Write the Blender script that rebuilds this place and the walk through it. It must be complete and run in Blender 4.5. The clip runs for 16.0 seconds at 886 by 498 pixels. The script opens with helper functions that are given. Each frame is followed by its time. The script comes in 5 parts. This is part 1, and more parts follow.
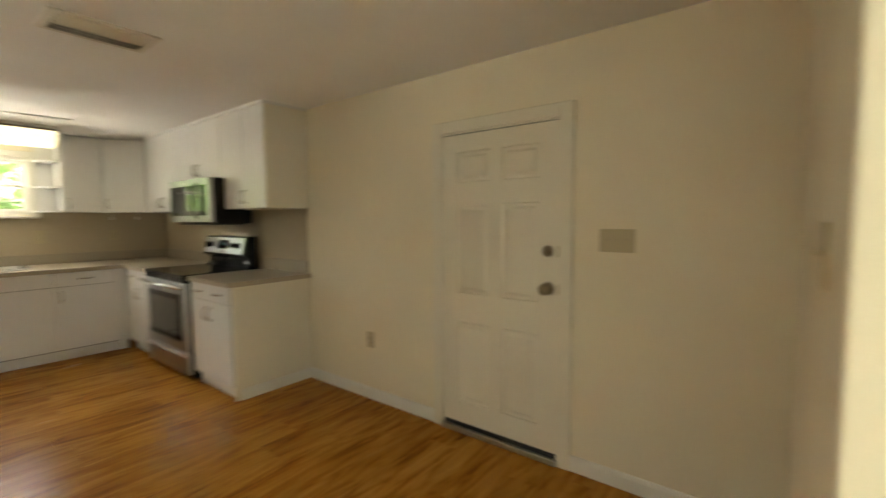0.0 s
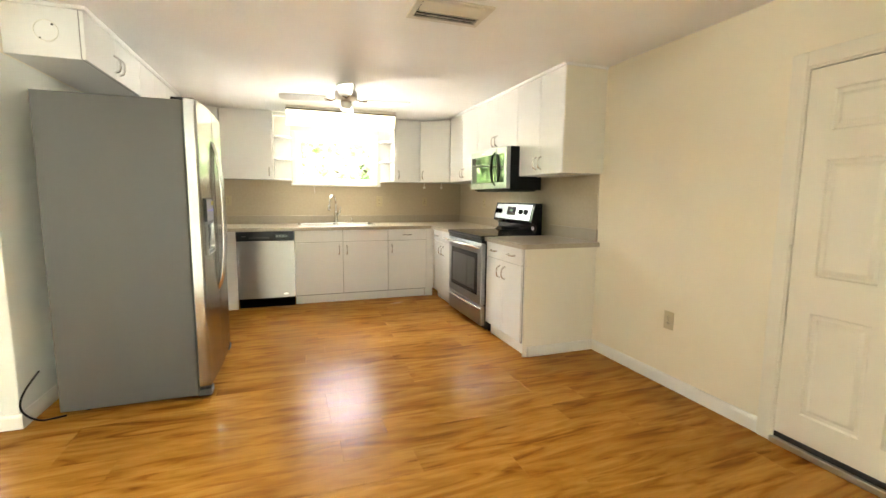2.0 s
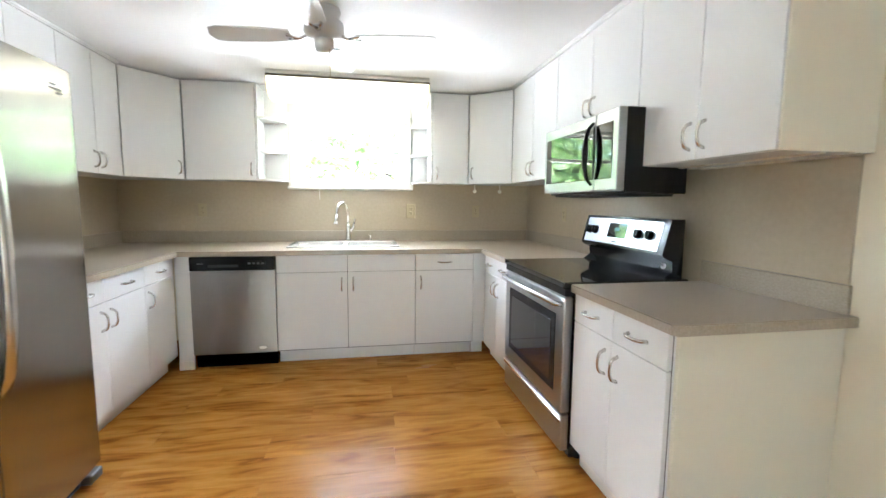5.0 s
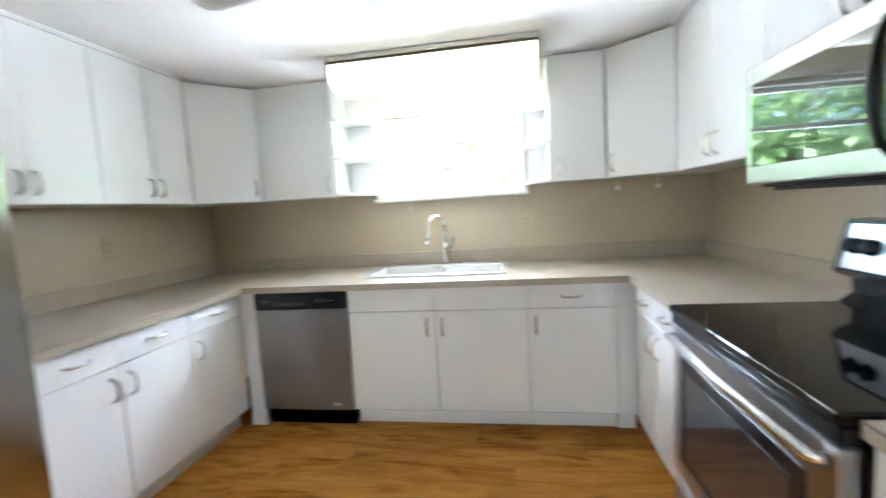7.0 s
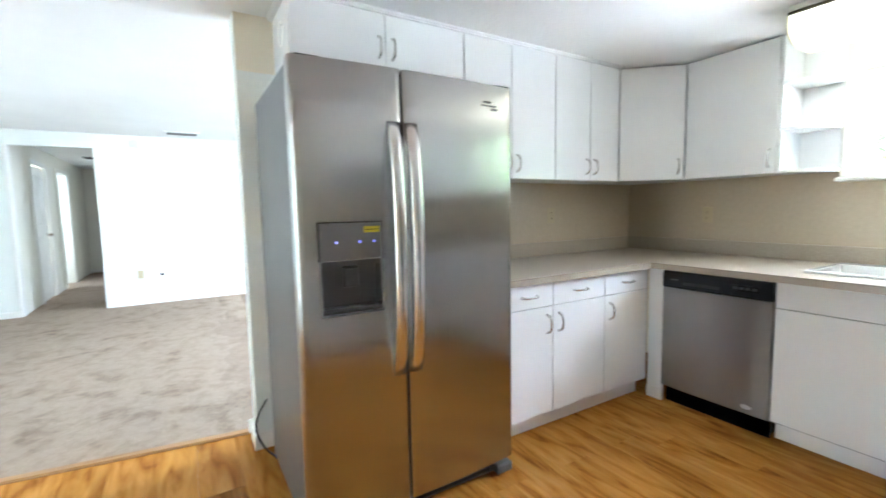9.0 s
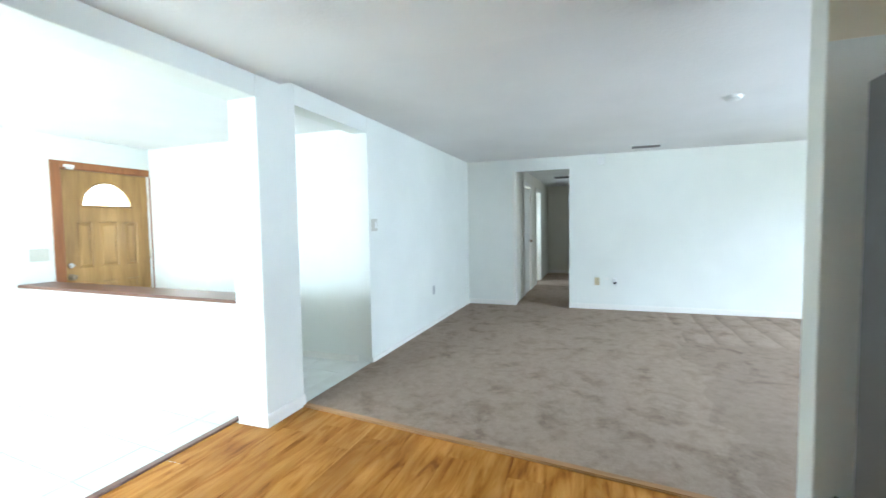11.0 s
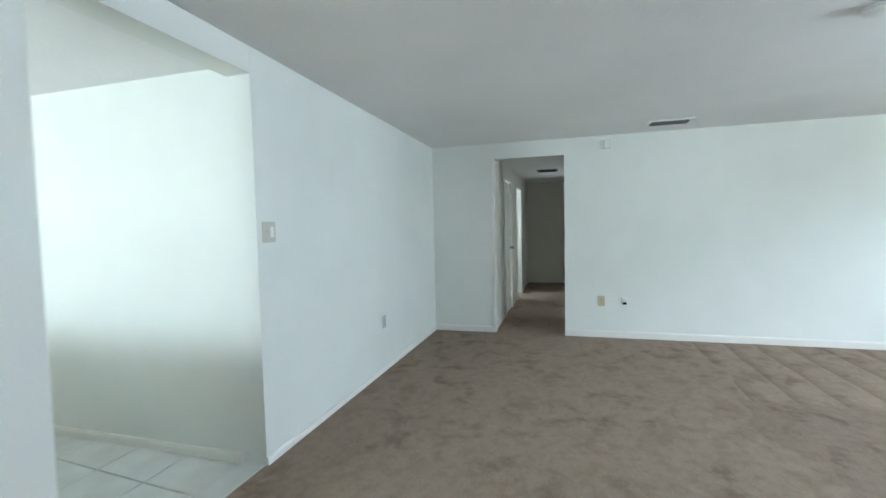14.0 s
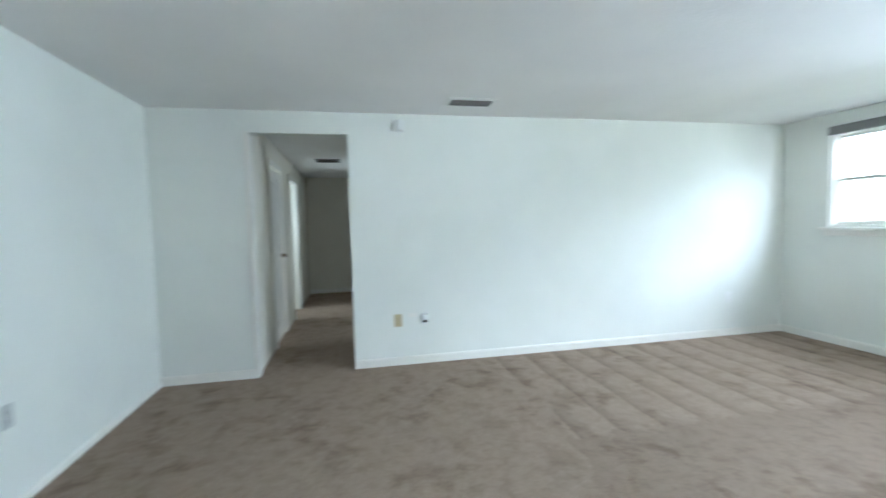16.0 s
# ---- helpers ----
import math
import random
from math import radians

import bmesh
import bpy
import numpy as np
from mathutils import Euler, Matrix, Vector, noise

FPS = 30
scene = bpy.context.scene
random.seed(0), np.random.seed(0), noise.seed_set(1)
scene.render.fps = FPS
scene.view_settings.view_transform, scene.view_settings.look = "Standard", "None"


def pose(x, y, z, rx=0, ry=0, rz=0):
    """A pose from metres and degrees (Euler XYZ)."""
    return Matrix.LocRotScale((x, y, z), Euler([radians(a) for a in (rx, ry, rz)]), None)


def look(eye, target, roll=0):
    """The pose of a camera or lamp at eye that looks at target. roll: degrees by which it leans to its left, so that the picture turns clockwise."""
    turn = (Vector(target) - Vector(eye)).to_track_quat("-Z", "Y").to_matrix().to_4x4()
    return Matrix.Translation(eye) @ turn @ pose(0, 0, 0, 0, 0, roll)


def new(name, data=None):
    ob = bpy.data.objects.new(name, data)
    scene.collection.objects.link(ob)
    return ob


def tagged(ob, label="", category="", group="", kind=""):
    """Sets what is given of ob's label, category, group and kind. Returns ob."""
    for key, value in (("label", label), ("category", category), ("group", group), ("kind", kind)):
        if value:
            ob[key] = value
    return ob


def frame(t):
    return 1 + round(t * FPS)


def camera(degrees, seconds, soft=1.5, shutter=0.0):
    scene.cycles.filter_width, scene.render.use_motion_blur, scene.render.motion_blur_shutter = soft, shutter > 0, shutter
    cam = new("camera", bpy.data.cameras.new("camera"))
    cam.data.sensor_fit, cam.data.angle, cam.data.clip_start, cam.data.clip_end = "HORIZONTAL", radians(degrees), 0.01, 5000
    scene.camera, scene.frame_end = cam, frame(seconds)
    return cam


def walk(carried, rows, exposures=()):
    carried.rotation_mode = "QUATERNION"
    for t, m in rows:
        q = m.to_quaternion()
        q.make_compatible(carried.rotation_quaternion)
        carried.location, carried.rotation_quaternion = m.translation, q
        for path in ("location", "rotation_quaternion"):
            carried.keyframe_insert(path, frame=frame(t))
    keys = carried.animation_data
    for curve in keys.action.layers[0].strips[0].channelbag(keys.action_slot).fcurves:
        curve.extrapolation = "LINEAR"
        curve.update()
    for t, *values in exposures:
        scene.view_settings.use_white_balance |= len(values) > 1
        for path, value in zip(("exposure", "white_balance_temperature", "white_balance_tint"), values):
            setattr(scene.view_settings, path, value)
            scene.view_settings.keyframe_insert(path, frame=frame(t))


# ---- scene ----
cam = camera(91.4, 16.0, shutter=0.5)
PATH = [
    (0, (-0.41, -2.368, 1.369), (1.163, -1.141, 1.23), -0.4),
    (0.5, (-0.478, -2.251, 1.372), (0.669, -0.621, 1.207), -0.4),
    (1, (-0.579, -2.181, 1.326), (0.241, -0.366, 1.149), -0.0),
    (1.5, (-0.608, -2.171, 1.275), (0.083, -0.309, 1.039), 1.1),
    (2, (-0.585, -2.111, 1.265), (0.075, -0.239, 1.029), 0.5),
    (2.5, (-0.527, -1.869, 1.263), (0.126, 0.006, 1.026), 0.3),
    (3, (-0.471, -1.558, 1.285), (0.172, 0.323, 1.063), -0.1),
    (3.5, (-0.331, -1.244, 1.28), (0.257, 0.656, 1.07), -0.6),
    (3.7, (-0.267, -1.106, 1.299), (0.285, 0.807, 1.116), -0.3),
    (6, (0.38, 0.177, 1.283), (0.614, 2.15, 1.047), -0.0),
    (6.5, (0.467, 0.497, 1.303), (0.572, 2.485, 1.104), -0.8),
    (7, (0.482, 0.625, 1.339), (0.153, 2.588, 1.15), -3.5),
    (7.5, (0.472, 0.629, 1.377), (-0.508, 2.367, 1.238), -2.7),
    (8, (0.475, 0.565, 1.36), (-0.971, 1.946, 1.287), -2.6),
    (8.5, (0.477, 0.512, 1.31), (-1.143, 1.678, 1.185), -1.4),
    (9, (0.463, 0.46, 1.286), (-1.243, 1.487, 1.102), -1.1),
    (9.5, (0.354, 0.306, 1.309), (-1.523, 0.977, 1.153), -1.0),
    (10, (0.252, 0.102, 1.339), (-1.74, 0.239, 1.232), -1.6),
    (10.2, (0.211, 0.054, 1.341), (-1.783, -0.068, 1.252), -1.8),
    (12.3, (-0.386, -0.158, 1.349), (-2.194, -1.004, 1.228), -0.8),
    (12.5, (-0.499, -0.183, 1.351), (-2.312, -1.018, 1.217), -1.1),
    (13, (-0.847, -0.319, 1.357), (-2.714, -1.028, 1.237), -0.5),
    (13.5, (-1.185, -0.413, 1.368), (-3.104, -0.962, 1.238), -0.7),
    (14, (-1.586, -0.468, 1.362), (-3.505, -1.021, 1.26), -1.3),
    (14.5, (-1.959, -0.569, 1.34), (-3.9, -1.03, 1.201), -1.8),
    (15, (-2.33, -0.731, 1.348), (-4.313, -0.952, 1.213), -1.2),
    (15.5, (-2.667, -0.617, 1.313), (-4.664, -0.666, 1.221), -1.9),
    (16, (-2.912, -0.484, 1.355), (-4.867, -0.076, 1.237), -1.4),
]
EXPOSURES = [(0, 3.12, 7800, 8), (0.5, 4.05, 7750, 8), (1.5, 4.32, 7300, 8), (2.5, 4.44, 6900, 9), (3.5, 4.38, 6050, 10), (6, 4.34, 5550, 10), (7.5, 4.26, 5300, 9), (9, 4.36, 5300, 9), (10.2, 4.00, 5250, 8), (12.4, 2.54, 5450, 6), (13, 2.65, 5450, 6), (14, 2.86, 5480, 6), (15, 2.92, 5420, 6), (16, 3.08, 5320, 6)]
walk(cam, [(t, look(eye, aim, roll)) for t, eye, aim, roll in PATH], EXPOSURES)

# ---- light and exposure ----
world = bpy.data.worlds.new("sky")
scene.world = world
world.use_nodes = True
wn = world.node_tree.nodes
sky = wn.new("ShaderNodeTexSky")
sky.sky_type = "NISHITA"
sky.sun_disc = False
sky.sun_elevation = radians(34)
sky.sun_rotation = radians(142)
wn["Background"].inputs["Strength"].default_value = 0.15
world.node_tree.links.new(sky.outputs["Color"], wn["Background"].inputs["Color"])

sun = new("sun", bpy.data.lights.new("sun", "SUN"))
sun.data.energy, sun.data.angle, sun.data.color = 5.0, radians(0.6), (1.0, 0.95, 0.86)
sun.matrix_world = look((0, 0, 0), (-0.47, 0.62, -0.56))


def area(name, eye, target, w, h, watts, color):
    ob = new(name, bpy.data.lights.new(name, "AREA"))
    ob.data.shape, ob.data.size, ob.data.size_y = "RECTANGLE", w, h
    ob.data.energy, ob.data.color = watts, color
    ob.matrix_world = look(eye, target)
    return ob


# area lamps that stand in for the skylight at the windows
area("kitchen_window_skylight", (0.05, 7.0, 4.9), (0.0, 3.0, 0.7), 9.0, 5.0, 395, (0.92, 0.96, 1.0))
# unseen lamp added outside below the sill, for daylight bounced up to the ceiling
area("kitchen_upward_fill", (0.0, 6.0, 0.85), (0.0, 3.0, 1.85), 4.5, 1.2, 58, (1.0, 0.98, 0.94))
# lamp set in the unseen east end of the window, widened to hold it
lamp = area("living_widened_window_lamp", (-3.75, 4.36, 1.70), (-3.35, 0.0, 1.58), 1.9, 0.85, 8.8, (0.88, 0.95, 1.0))
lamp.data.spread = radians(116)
area("tile_room_window_skylight", (1.76, -3.85, 1.45), (-3.0, -3.7, 1.55), 1.7, 1.2, 17.2, (0.88, 0.97, 1.0))
# lamps added in two closed rooms off the hallway; neither has a window
area("bedroom_added_lamp", (-8.5, 1.95, 1.4), (-9.6, -1.0, 1.1), 0.9, 1.1, 3.0, (0.9, 0.97, 1.0))
area("side_room_added_lamp", (-9.92, -2.45, 1.4), (-10.3, 0.0, 1.2), 0.7, 1.1, 2.5, (0.9, 0.97, 1.0))

# ---- materials ----


def mat(name, base=(0.8, 0.8, 0.8), rough=0.5, metal=0.0, spec=0.5, coat=0.0):
    m = bpy.data.materials.new(name)
    m.use_nodes = True
    p = m.node_tree.nodes["Principled BSDF"]
    p.inputs["Base Color"].default_value = (*base, 1)
    p.inputs["Roughness"].default_value = rough
    p.inputs["Metallic"].default_value = metal
    p.inputs["Specular IOR Level"].default_value = spec
    p.inputs["Coat Weight"].default_value = coat
    return m


def node(m, kind, **values):
    n = m.node_tree.nodes.new(kind)
    for key, v in values.items():
        n.inputs[key].default_value = v
    return n


def link(m, a, b):
    m.node_tree.links.new(a, b)


def noise_tex(m, scale, detail=3.0, stretch=(1, 1, 1), rough=0.55, coords="Object"):
    tc = node(m, "ShaderNodeTexCoord")
    mp = node(m, "ShaderNodeMapping")
    mp.inputs["Scale"].default_value = stretch
    n = node(m, "ShaderNodeTexNoise", Scale=scale, Detail=detail, Roughness=rough)
    link(m, tc.outputs[coords], mp.inputs["Vector"])
    link(m, mp.outputs["Vector"], n.inputs["Vector"])
    return n


def ramp(m, fac, stops):
    r = node(m, "ShaderNodeValToRGB")
    e = r.color_ramp.elements
    while len(e) < len(stops):
        e.new(0.5)
    for k, (pos, col) in zip(e, stops):
        k.position, k.color = pos, (*col, 1)
    link(m, fac, r.inputs["Fac"])
    return r


def mix(m, fac, a, b, blend="MIX"):
    x = m.node_tree.nodes.new("ShaderNodeMix")
    x.data_type, x.blend_type = "RGBA", blend
    if isinstance(fac, float):
        x.inputs["Factor"].default_value = fac
    else:
        link(m, fac, x.inputs["Factor"])
    for k, v in ((6, a), (7, b)):
        if isinstance(v, tuple):
            x.inputs[k].default_value = (*v, 1)
        else:
            link(m, v, x.inputs[k])
    return x.outputs[2]


def bump(m, height, strength=0.2, distance=0.01):
    b = node(m, "ShaderNodeBump", Strength=strength, Distance=distance)
    link(m, height, b.inputs["Height"])
    link(m, b.outputs["Normal"], m.node_tree.nodes["Principled BSDF"].inputs["Normal"])
    return b


def base_of(m):
    return m.node_tree.nodes["Principled BSDF"].inputs["Base Color"]


def tone(c, k):
    return tuple(min(1.0, v * k) for v in c)


def paint(name, base, rough=0.6, grain=0.12, var=0.05, size=220.0):
    """Rolled paint: faint stains and a fine orange-peel relief."""
    m = mat(name, base, rough, spec=0.35)
    big = noise_tex(m, 0.9, 3)
    r = ramp(m, big.outputs["Fac"], [(0.3, tone(base, 1 - var)), (0.7, tone(base, 1 + var))])
    link(m, r.outputs["Color"], base_of(m))
    fine = noise_tex(m, size, 2)
    bump(m, fine.outputs["Fac"], grain, 0.004)
    return m


M_WALL = paint("cream_wall_paint", (0.82, 0.745, 0.585), 0.5, 0.10)
M_WALL2 = paint("white_wall_paint", (0.79, 0.80, 0.745), 0.55, 0.10)
# the white wall paint with the hallway's warm light mixed into its colour
M_WALL2_WARM = paint("white_paint_warm_lit", (0.78, 0.75, 0.66), 0.55, 0.10)
M_CEIL = paint("ceiling_texture", (0.84, 0.83, 0.81), 0.85, 0.55, 0.04, 38.0)
M_TRIM = paint("white_trim_gloss", (0.82, 0.80, 0.74), 0.32, 0.04, 0.03, 90)
M_DOORW = paint("white_door_paint", (0.80, 0.75, 0.63), 0.35, 0.05, 0.03, 90)
M_CAB = paint("white_cabinet_laminate", (0.82, 0.815, 0.80), 0.24, 0.03, 0.02, 120)
M_CABIN = mat("cabinet_underside", (0.62, 0.56, 0.47), 0.6)
# the worktop's seam, and the shade painted into the cabinets' door gaps
M_SEAM_SHADE = mat("seam_and_gap_shade", (0.16, 0.15, 0.14), 0.8)
M_PLATE = mat("almond_plate", (0.53, 0.45, 0.28), 0.35)
M_PLATE_W = mat("white_plate", (0.80, 0.80, 0.77), 0.35)
M_PLATE_S = mat("beige_grey_plate", (0.56, 0.54, 0.46), 0.35)
M_PLATE_G = mat("grey_plate", (0.50, 0.51, 0.49), 0.35)
M_YELLOWED = mat("yellowed_plastic", (0.72, 0.64, 0.36), 0.45)
M_SLOT = mat("slot_dark", (0.03, 0.03, 0.03), 0.6)
M_CHROME = mat("satin_nickel", (0.62, 0.60, 0.57), 0.22, 1.0)
M_BRASS = mat("aged_brass", (0.45, 0.36, 0.20), 0.3, 1.0)
M_BLACK = mat("black_plastic", (0.008, 0.008, 0.009), 0.2, spec=0.25)
M_BLACKG = mat("black_glass", (0.006, 0.006, 0.007), 0.03, spec=0.5)
# dark parts, and the shade painted round the side door's leaf
M_DARK = mat("dark_parts_and_door_shade", (0.02, 0.02, 0.02), 0.7)
M_GREY = paint("grey_textured_side", (0.108, 0.105, 0.099), 0.30, 0.12, 0.03, 300)
M_DISP = mat("dispenser_grey", (0.21, 0.205, 0.20), 0.35, 0.4)
M_SINK = mat("white_enamel", (0.85, 0.84, 0.81), 0.12, coat=0.4)
M_VENT = mat("vent_metal", (0.66, 0.62, 0.54), 0.4, 0.2)
M_VENTD = mat("vent_inside", (0.05, 0.045, 0.04), 0.8)
M_FAN = mat("fan_white", (0.66, 0.65, 0.62), 0.35)
M_BRONZE = mat("dark_bronze_trim", (0.09, 0.07, 0.03), 0.5)
M_LABEL = mat("yellow_label", (0.75, 0.62, 0.03), 0.5)
M_LOGO = mat("logo_grey", (0.75, 0.75, 0.76), 0.3, 0.6)
M_ALU = mat("aluminium_threshold", (0.5, 0.49, 0.46), 0.35, 1.0)
M_GROUT = mat("grout", (0.36, 0.37, 0.35), 0.9)

M_LED = mat("blue_led", (0.1, 0.1, 0.6))
M_LED.node_tree.nodes["Principled BSDF"].inputs["Emission Color"].default_value = (0.25, 0.25, 1, 1)
M_LED.node_tree.nodes["Principled BSDF"].inputs["Emission Strength"].default_value = 0.22
M_LCD = mat("range_display", (0.15, 0.2, 0.08), 0.2)
M_LCD.node_tree.nodes["Principled BSDF"].inputs["Emission Color"].default_value = (0.1, 0.35, 0.5, 1)
M_LCD.node_tree.nodes["Principled BSDF"].inputs["Emission Strength"].default_value = 0.03
M_TUBE = mat("lit_diffuser", (0.9, 0.88, 0.78), 0.4)
M_TUBE.node_tree.nodes["Principled BSDF"].inputs["Emission Color"].default_value = (1.0, 0.92, 0.66, 1)
M_TUBE.node_tree.nodes["Principled BSDF"].inputs["Emission Strength"].default_value = 0.19


def steel(name, base, rough, axis, smear=None):
    """Brushed stainless steel, the brushing along one axis."""
    m = mat(name, base, rough, 1.0)
    stretch = [900.0, 900.0, 900.0]
    stretch[axis] = 14.0
    n = noise_tex(m, 1.0, 2, tuple(stretch))
    r = ramp(m, n.outputs["Fac"], [(0.3, tone(base, 0.94)), (0.7, tone(base, 1.05))])
    link(m, r.outputs["Color"], base_of(m))
    if smear is not None:
        p = m.node_tree.nodes["Principled BSDF"]
        tg = node(m, "ShaderNodeTangent")
        tg.direction_type, tg.axis = "RADIAL", "Z"
        link(m, tg.outputs["Tangent"], p.inputs["Tangent"])
        p.inputs["Anisotropic"].default_value = 0.95
        p.inputs["Anisotropic Rotation"].default_value = smear
    return m


M_STEEL = steel("stainless_door", (0.43, 0.42, 0.41), 0.24, 0, 0.0)
M_STEELDW = steel("stainless_dishwasher", (0.34, 0.33, 0.318), 0.34, 2, 0.25)
M_STEELH = steel("stainless_handle", (0.76, 0.75, 0.74), 0.24, 2)
M_STEELF = steel("stainless_front", (0.38, 0.38, 0.395), 0.28, 0)

M_COUNTER = mat("taupe_laminate", (0.40, 0.345, 0.275), 0.32)
_n = noise_tex(M_COUNTER, 130, 2)
_r = ramp(M_COUNTER, _n.outputs["Fac"], [(0.3, (0.375, 0.315, 0.235)), (0.7, (0.47, 0.40, 0.31))])
link(M_COUNTER, _r.outputs["Color"], base_of(M_COUNTER))
M_SPLASH = mat("tan_wall_panel", (0.42, 0.345, 0.25), 0.35)
_n = noise_tex(M_SPLASH, 40, 4)
_r = ramp(M_SPLASH, _n.outputs["Fac"], [(0.3, (0.475, 0.395, 0.275)), (0.7, (0.515, 0.43, 0.305))])
link(M_SPLASH, _r.outputs["Color"], base_of(M_SPLASH))


def wood(name, dark, mid, light, rough, along, scale, by_piece=True, coat=0.0):
    """Wood with long grain; each piece gets its own tone and its own stretch of grain."""
    m = mat(name, mid, rough, coat=coat)
    info = node(m, "ShaderNodeObjectInfo")
    tc = node(m, "ShaderNodeTexCoord")
    shift = node(m, "ShaderNodeVectorMath")
    shift.operation = "ADD"
    link(m, tc.outputs["Object"], shift.inputs[0])
    comb = node(m, "ShaderNodeCombineXYZ")
    mul = node(m, "ShaderNodeMath")
    mul.operation = "MULTIPLY"
    mul.inputs[1].default_value = 37.0 if by_piece else 0.0
    link(m, info.outputs["Random"], mul.inputs[0])
    for k in ("X", "Y", "Z"):
        link(m, mul.outputs[0], comb.inputs[k])
    link(m, comb.outputs[0], shift.inputs[1])
    outs = []
    for sc, det, sq in ((scale, 4, 0.09), (scale * 9, 3, 0.05), (scale * 0.35, 2, 0.4)):
        mp = node(m, "ShaderNodeMapping")
        st = [sc, sc, sc]
        st[along] = sc * sq
        mp.inputs["Scale"].default_value = st
        link(m, shift.outputs[0], mp.inputs["Vector"])
        n = node(m, "ShaderNodeTexNoise", Scale=1.0, Detail=det, Distortion=0.8)
        link(m, mp.outputs[0], n.inputs["Vector"])
        outs.append(n.outputs["Fac"])
    r = ramp(m, outs[0], [(0.28, dark), (0.5, mid), (0.72, light)])
    f = ramp(m, outs[1], [(0.35, (0.78, 0.76, 0.72)), (0.6, (1, 1, 1))])
    c = mix(m, 0.6, r.outputs["Color"], f.outputs["Color"], "MULTIPLY")
    b = ramp(m, outs[2], [(0.3, (0.86, 0.84, 0.82)), (0.7, (1.1, 1.1, 1.1))])
    c = mix(m, 0.8, c, b.outputs["Color"], "MULTIPLY")
    if by_piece:
        v = ramp(m, info.outputs["Random"], [(0.0, (0.84, 0.82, 0.80)), (0.5, (1, 1, 1)), (1.0, (1.1, 1.08, 1.05))])
        c = mix(m, 0.8, c, v.outputs["Color"], "MULTIPLY")
    link(m, c, base_of(m))
    rr = node(m, "ShaderNodeMapRange")
    rr.inputs["To Min"].default_value, rr.inputs["To Max"].default_value = rough - 0.05, rough + 0.08
    link(m, outs[0], rr.inputs["Value"])
    link(m, rr.outputs["Result"], m.node_tree.nodes["Principled BSDF"].inputs["Roughness"])
    bump(m, outs[1], 0.06, 0.002)
    return m




def laminate(name):
    """Printed oak boards: long dark streaks, fine pores and a slow drift of tone, in a satin coat."""
    m = mat(name, (0.36, 0.17, 0.04), 0.24, spec=0.045)
    info = node(m, "ShaderNodeObjectInfo")
    tc = node(m, "ShaderNodeTexCoord")
    far = node(m, "ShaderNodeVectorMath")
    far.operation = "MULTIPLY_ADD"
    far.inputs[1].default_value = (1, 1, 1)
    comb = node(m, "ShaderNodeCombineXYZ")
    mul = node(m, "ShaderNodeMath")
    mul.operation = "MULTIPLY"
    mul.inputs[1].default_value = 61.0
    link(m, info.outputs["Random"], mul.inputs[0])
    for k in ("X", "Y", "Z"):
        link(m, mul.outputs[0], comb.inputs[k])
    link(m, tc.outputs["Object"], far.inputs[0])
    link(m, comb.outputs[0], far.inputs[2])

    def grain(scale, detail, distort):
        mp = node(m, "ShaderNodeMapping")
        mp.inputs["Scale"].default_value = scale
        n = node(m, "ShaderNodeTexNoise", Scale=1.0, Detail=detail, Distortion=distort)
        link(m, far.outputs[0], mp.inputs["Vector"])
        link(m, mp.outputs[0], n.inputs["Vector"])
        return n.outputs["Fac"]

    streak = grain((1.9, 11, 1), 6, 1.6)
    cloud = grain((0.9, 5, 1), 3, 0.4)
    pore = grain((8, 110, 1), 4, 0.9)
    c = ramp(m, streak, [(0.28, (0.20, 0.068, 0.011)), (0.41, (0.36, 0.148, 0.024)), (0.54, (0.455, 0.205, 0.036)), (0.72, (0.52, 0.255, 0.055))]).outputs["Color"]
    d = ramp(m, cloud, [(0.32, (0.74, 0.68, 0.62)), (0.5, (1, 1, 1)), (0.7, (1.10, 1.12, 1.14))]).outputs["Color"]
    c = mix(m, 0.9, c, d, "MULTIPLY")
    p = ramp(m, pore, [(0.36, (0.80, 0.76, 0.70)), (0.56, (1, 1, 1))]).outputs["Color"]
    c = mix(m, 0.5, c, p, "MULTIPLY")
    v = ramp(m, info.outputs["Random"], [(0.0, (0.91, 0.89, 0.87)), (0.5, (1, 1, 1)), (1.0, (1.05, 1.05, 1.05))]).outputs["Color"]
    link(m, mix(m, 0.8, c, v, "MULTIPLY"), base_of(m))
    rr = node(m, "ShaderNodeMapRange")
    rr.inputs["To Min"].default_value, rr.inputs["To Max"].default_value = 0.20, 0.30
    link(m, cloud, rr.inputs["Value"])
    link(m, rr.outputs["Result"], m.node_tree.nodes["Principled BSDF"].inputs["Roughness"])
    bump(m, pore, 0.05, 0.001)
    return m


M_FLOOR = laminate("oak_laminate")
M_STRIP = wood("oak_strip", (0.28, 0.14, 0.045), (0.42, 0.22, 0.08), (0.5, 0.28, 0.11), 0.4, 1, 8.0, False)
M_OAKDOOR = wood("oak_door", (0.27, 0.145, 0.036), (0.385, 0.215, 0.056), (0.46, 0.27, 0.078), 0.42, 2, 9.0, False)
M_OAKTRIM = wood("oak_casing", (0.23, 0.075, 0.014), (0.32, 0.115, 0.024), (0.38, 0.15, 0.035), 0.4, 2, 9.0, False)
M_CAP = wood("walnut_ledge", (0.10, 0.04, 0.02), (0.17, 0.075, 0.042), (0.22, 0.10, 0.06), 0.35, 1, 8.0, False)



